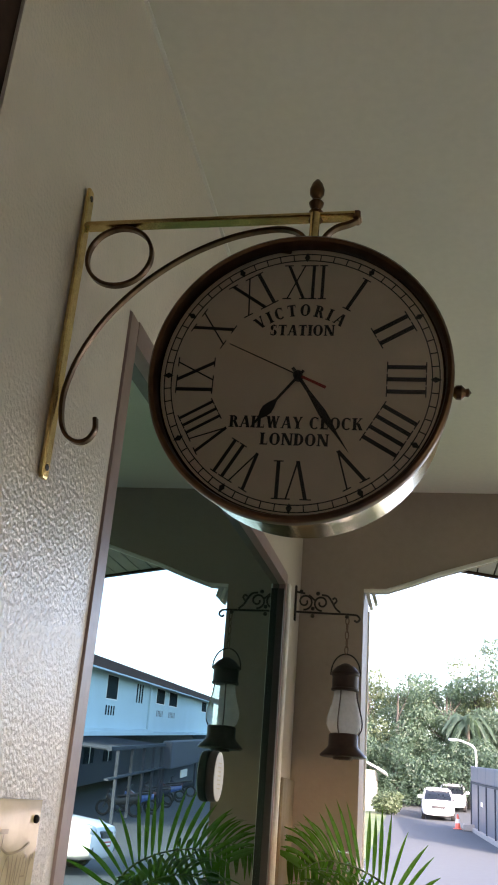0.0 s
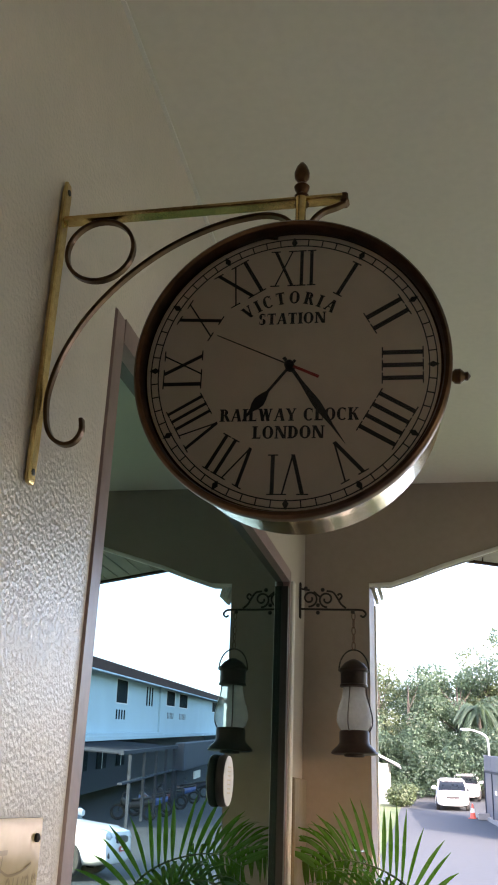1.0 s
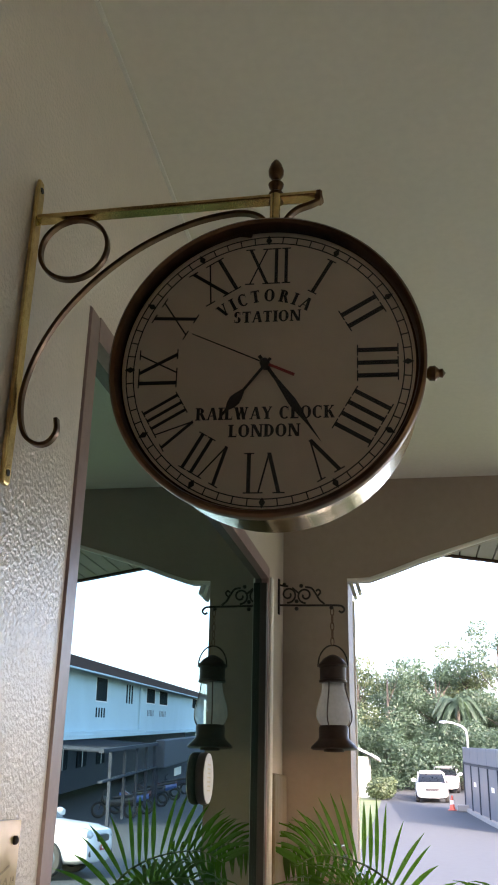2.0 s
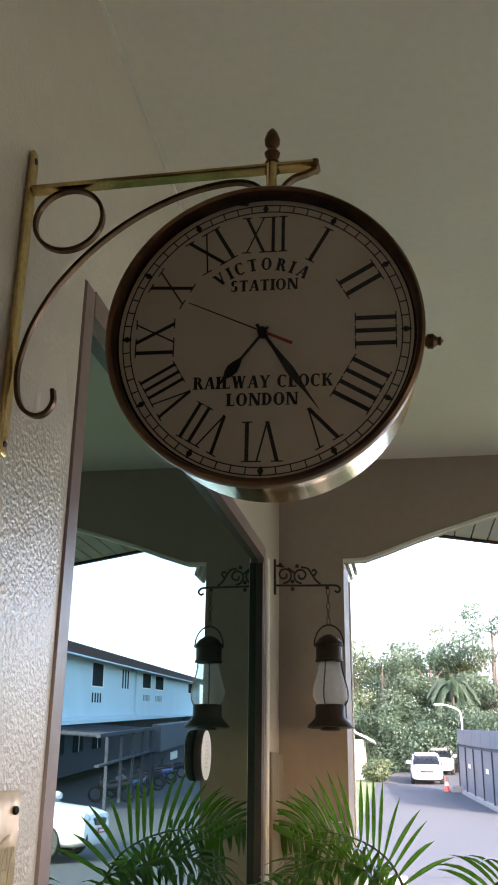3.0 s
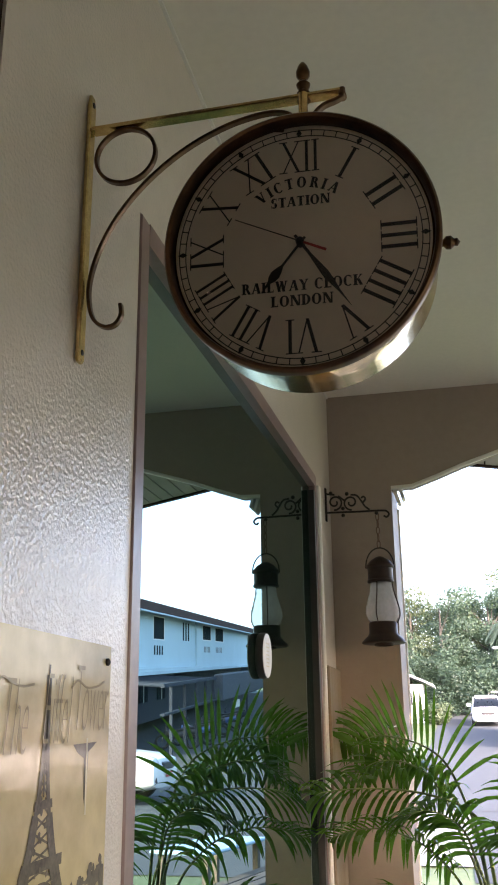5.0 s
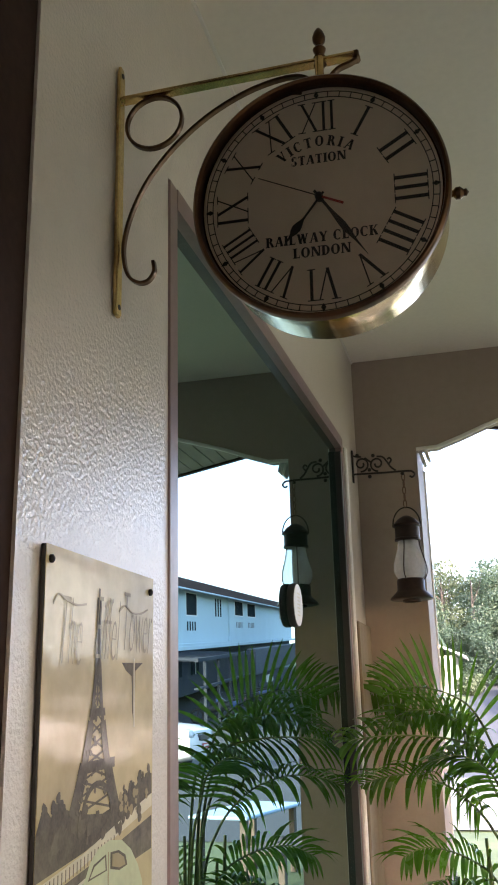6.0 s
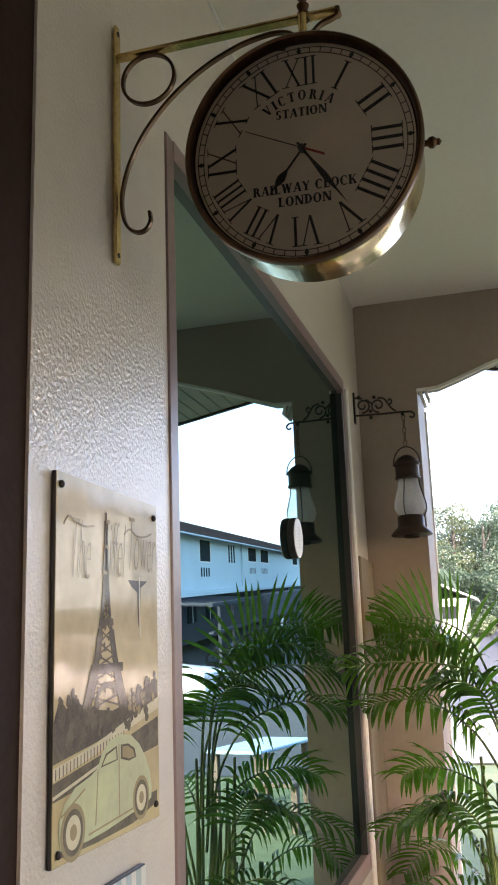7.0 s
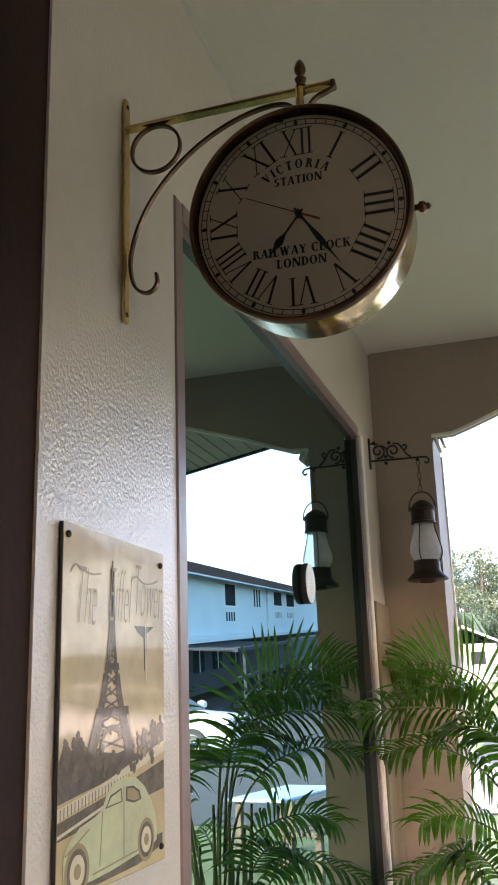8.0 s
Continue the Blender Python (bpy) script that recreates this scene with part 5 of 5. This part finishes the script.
# things under the carport
hm = Matrix.Translation(HP) @ pose(0, 0, 0, 4.06, 0, -5.9)
def motorbike(at, turn, shade, label):
    m = thing("motorcycle", label, "motorcycle", at, turn=turn, group="motorcycles under the carport")
    for y in (-0.62, 0.62):
        w = part("wheel", lathed([(0.20, -0.03), (0.27, -0.05), (0.30, 0.0), (0.27, 0.05), (0.20, 0.03), (0.20, -0.03)], (0, y, 0.30), axis="x", seg=20), M["tyre"], m)
    part("body", loft(bmesh.new(), [(-0.5, 0.55, 0.85, 0.10, 3), (-0.2, 0.40, 0.66, 0.14, 3), (0.2, 0.42, 0.74, 0.14, 3), (0.7, 0.60, 0.80, 0.10, 3)], 10), shade, m)
    part("seat", loft(bmesh.new(), [(-0.1, 0.70, 0.78, 0.12, 3), (0.3, 0.74, 0.84, 0.14, 3), (0.65, 0.80, 0.88, 0.10, 3)], 10), M["plastic_black"], m)
    part("fork", tube([(0, -0.62, 0.30), (0, -0.45, 0.95)], 0.03, 6), M["plastic_black"], m)
    part("handlebar", tube([(-0.32, -0.36, 1.02), (0, -0.45, 0.96), (0.32, -0.36, 1.02)], 0.018, 6), M["plastic_black"], m)
M["bike_red"] = mat("dark_red_enamel", (0.09, 0.02, 0.02), rough=0.3, bump=0)
M["bike_blue"] = mat("blue_enamel", (0.05, 0.11, 0.30), rough=0.3, bump=0)
for k in range(8):
    p = hm @ Vector((-2.0 - 0.25 * (k % 2), -1.5 + 2.1 * k, HB - 2.6))
    motorbike((p.x, p.y, ground_z(p.y)), 62 + 9 * (k % 3), (M["plastic_black"], M["bike_blue"], M["bike_red"], M["carport_steel"])[k % 4],
              ("black", "blue", "dark red", "grey")[k % 4] + " motorcycle parked under the carport")

# ---- garden table and bench on the lawn ----
M["blue_cloth"] = mat("pale_blue_cloth", (0.30, 0.45, 0.58), rough=0.8, vary=0.1, scale=3)
M["bench_wood"] = mat("weathered_bench_wood", (0.09, 0.068, 0.052), rough=0.8, vary=0.25, scale=6, streak=4, rnd=0.1)
table = thing("garden_table", "small garden table under a pale blue cloth on the lawn", "table", (1.95, 8.9, ground_z(8.9)), turn=11)
part("tablecloth_top", boxed(-0.30, 0.30, -0.65, 0.65, 0.60, 0.63, bevel=0.01), M["blue_cloth"], table, "pale blue cloth-covered top")
for x in (-0.22, 0.22):
    for y in (-0.55, 0.55):
        part("leg", boxed(x - 0.03, x + 0.03, y - 0.03, y + 0.03, -0.01, 0.60, bevel=0.004), M["bench_wood"], table)
seat = thing("garden_bench", "weathered slatted wooden bench beside the garden table", "bench", (1.42, 8.6, ground_z(8.6)), turn=11)
for x in (-0.13, 0.0, 0.13):
    part("slat", boxed(x - 0.055, x + 0.055, -0.8, 0.8, 0.38, 0.415, bevel=0.005), M["bench_wood"], seat)
for y in (-0.65, 0.65):
    for x in (-0.14, 0.14):
        part("leg", boxed(x - 0.03, x + 0.03, y - 0.03, y + 0.03, -0.01, 0.38, bevel=0.004), M["bench_wood"], seat)

# ---- small house by the road ----
z = ground_z(52)
hut = thing("small_house", "small white roadside house with a grey pitched roof", "house", (-3.2, 53.5, z))
bm = bmesh.new()
box(bm, -1.8, 1.6, -1.8, 2.0, -0.1, 2.0)
part("wall", bm, M["white_paint"], hut, "white rendered wall", 0)
bm = bmesh.new()
prism(bm, [(-2.3, 1.85), (-2.3, 1.95), (-0.1, 3.0), (2.2, 1.95), (2.2, 1.85), (-0.1, 2.88)], -2.2, 2.4)
part("roof", bm, M["grey_metal"], hut, "grey sheet roof", 0)
part("window", boxed(0.2, 1.0, -1.83, -1.8, 0.9, 1.6), M["glass_dark"], hut, "dark window", 0)


# ---- trees ----
def leaf_cloud(name, blobs, count, size, material, parent, seed, kind=""):
    """Many small leaves gathered in clumps; blobs: centre and radii."""
    r = np.random.RandomState(seed)
    vol = np.array([b[1][0] * b[1][1] * b[1][2] for b in blobs])
    pick = r.choice(len(blobs), count, p=vol / vol.sum())
    d = r.normal(size=(count, 3))
    d /= np.linalg.norm(d, axis=1)[:, None]
    rad = r.uniform(0.35, 1.0, count) ** 0.5
    c = np.array([b[0] for b in blobs])[pick] + d * np.array([b[1] for b in blobs])[pick] * rad[:, None]
    a = r.normal(size=(count, 3))
    a /= np.linalg.norm(a, axis=1)[:, None]
    b = np.cross(a, d + 0.3 * r.normal(size=(count, 3)))
    b /= np.linalg.norm(b, axis=1)[:, None] + 1e-9
    s = size * r.uniform(0.5, 1.3, count)[:, None]
    v = np.stack([c - a * s, c + b * s * 0.45, c + a * s, c - b * s * 0.45], 1).reshape(-1, 3)
    me = bpy.data.meshes.new(name)
    me.from_pydata(v.tolist(), [], np.arange(4 * count).reshape(-1, 4).tolist())
    me.materials.append(material)
    ob = new(name, me)
    if parent:
        ob.parent = parent
    return ob


def tree(x, y, height, radius, seed, material, label):
    r = random.Random(seed)
    t = thing("tree", label, "tree", (x, y, ground_z(y) - 0.05), group="trees behind the road")
    lean = Vector((r.uniform(-0.4, 0.4), r.uniform(-0.3, 0.3), 0))
    part("trunk", tube([(0, 0, 0), lean * 0.3 + Vector((0, 0, height * 0.3)), lean * 0.7 + Vector((0, 0, height * 0.6)), lean + Vector((0, 0, height * 0.85))], 0.17 * height / 9, 8, scale=[1.3, 1.0, 0.7, 0.25]), M["bark"], t, "pale grey trunk")
    blobs = []
    for k in range(15):
        a, h = r.uniform(0, 6.28), r.uniform(0.22, 0.97)
        d = radius * r.uniform(0.35, 0.95) * (1.25 - 0.6 * h)
        c = Vector((d * math.cos(a), d * math.sin(a), height * h)) + lean * h
        part("limb", tube([lean * h * 0.7 + Vector((0, 0, height * h * 0.72)), (lean * h * 0.7 + Vector((0, 0, height * h * 0.72))).lerp(c, 0.6) + Vector((0, 0, -0.2)), c], 0.035, 5, scale=[1.2, 0.8, 0.35]), M["bark"], t)
        q = radius * r.uniform(0.34, 0.60)
        blobs.append((tuple(c), (q, q, q * r.uniform(0.6, 0.9))))
    leaf_cloud("crown", blobs, 9000, 0.105, material, t, seed)


def feather_palm(x, y, height, seed, label):
    r = random.Random(seed)
    t = thing("tree", label, "palm tree", (x, y, ground_z(y) - 0.05), group="trees behind the road")
    part("trunk", tube([(0, 0, 0), (0.05, 0, height * 0.5), (0, 0, height)], 0.14, 8, scale=[1.2, 0.9, 0.8]), M["bark"], t, "ringed palm trunk")
    for k in range(14):
        a = k * 2.4 + r.uniform(-0.2, 0.2)
        ln, rise = r.uniform(1.3, 1.9), r.uniform(0.1, 0.9)
        d = Vector((math.cos(a), math.sin(a), 0))
        line = smooth_line([Vector((0, 0, height)) + d * ln * s + Vector((0, 0, rise * 2.2 * s - 2.4 * s * s)) for s in (0, 0.3, 0.6, 1.0)], 5)
        bm = tube(line, 0.03, 5, scale=[1 - 0.8 * i / len(line) for i in range(len(line))])
        for i in range(2, len(line) - 1):
            f = (line[i + 1] - line[i]).normalized()
            for s in (-1, 1):
                for half in (0, 0.5):
                    q = (f * 0.6 + s * f.cross(Vector((0, 0, 1))).normalized() * 0.8 + Vector((0, 0, -0.25))).normalized()
                    leaflet(bm, line[i].lerp(line[i + 1], half), q, Vector((0, 0, 1)), 0.55, 0.09, 0.25)
        part("frond", bm, M["leaf_a"], t)


for k, (x, y, h, rad, m, label) in enumerate((
        (-9.5, 60, 8.6, 3.0, "leaf_a", "tall green tree"), (-6.2, 63, 9.0, 2.9, "leaf_b", "tall yellowish green tree"), (-4.4, 58, 7.9, 2.3, "leaf_a", "green tree by the road"),
        (-2.6, 62, 8.4, 2.4, "leaf_b", "yellowish green tree"), (-0.6, 60, 7.6, 2.2, "leaf_a", "leafy green tree"), (1.0, 64, 7.2, 2.3, "leaf_b", "pale green tree"),
        (2.6, 61, 7.7, 2.2, "leaf_a", "dark green tree"), (4.4, 63, 9.6, 2.3, "leaf_b", "tall tree with a pale trunk"), (6.3, 60, 10.2, 2.2, "leaf_a", "tall dark green tree"),
        (-12.5, 64, 9.4, 3.0, "leaf_b", "tall green tree"))):
    tree(x, y, h, rad, 30 + k, M[m], label + " at the wood's edge")
for k, (x, y, h) in enumerate(((3.6, 58.5, 5.0), (-3.7, 55.5, 3.6))):
    feather_palm(x, y, h, 80 + k, "feathery green palm tree by the road")
r = random.Random(5)
blobs = []
for k in range(260):
    x = -24 + 31 * (k + r.random()) / 260
    y = 66 + r.uniform(0, 9)
    blobs.append(((x, y, ground_z(y) + r.uniform(0.4, 6.6)), (r.uniform(1.0, 2.0), 1.4, r.uniform(0.8, 1.5))))
tagged(leaf_cloud("wood", blobs, 110000, 0.13, M["leaf_a"], None, 7), "dense green wood behind the road", "woodland", "", "stuff")
blobs = [((x, 57 + r.uniform(-1, 2), ground_z(57) + r.uniform(0.2, 3.4)), (r.uniform(0.7, 1.3), 1.0, r.uniform(0.5, 1.0))) for x in np.linspace(-9, 7, 110)]
tagged(leaf_cloud("undergrowth", blobs, 36000, 0.10, M["leaf_a"], None, 8), "dark green undergrowth along the wood's edge", "bushes", "", "stuff")
bush = thing("bush", "rounded clipped brownish green bush by the road", "bush", (-0.85, 50.0, ground_z(50)))
part("stem", tube([(0, 0, 0), (0, 0, 0.6)], 0.08, 6), M["bark"], bush)
leaf_cloud("foliage", [((0, 0, 0.55), (0.75, 0.7, 0.55)), ((0.3, 0.1, 0.75), (0.5, 0.5, 0.4)), ((-0.4, 0, 0.5), (0.5, 0.5, 0.45))], 2600, 0.09, M["leaf_b"], bush, 3)

# ---- floor tiles of the porch ----
tile = finish("tile", boxed(0.003, 0.297, 0.003, 0.297, -0.010, 0.0, bevel=0.0015), M["floor"], 0)
for i in range(10):
    for j in range(20):
        t = new("tile", tile)
        t.parent = floor
        t.location = (i * 0.3, -2.9 + j * 0.3, 0)
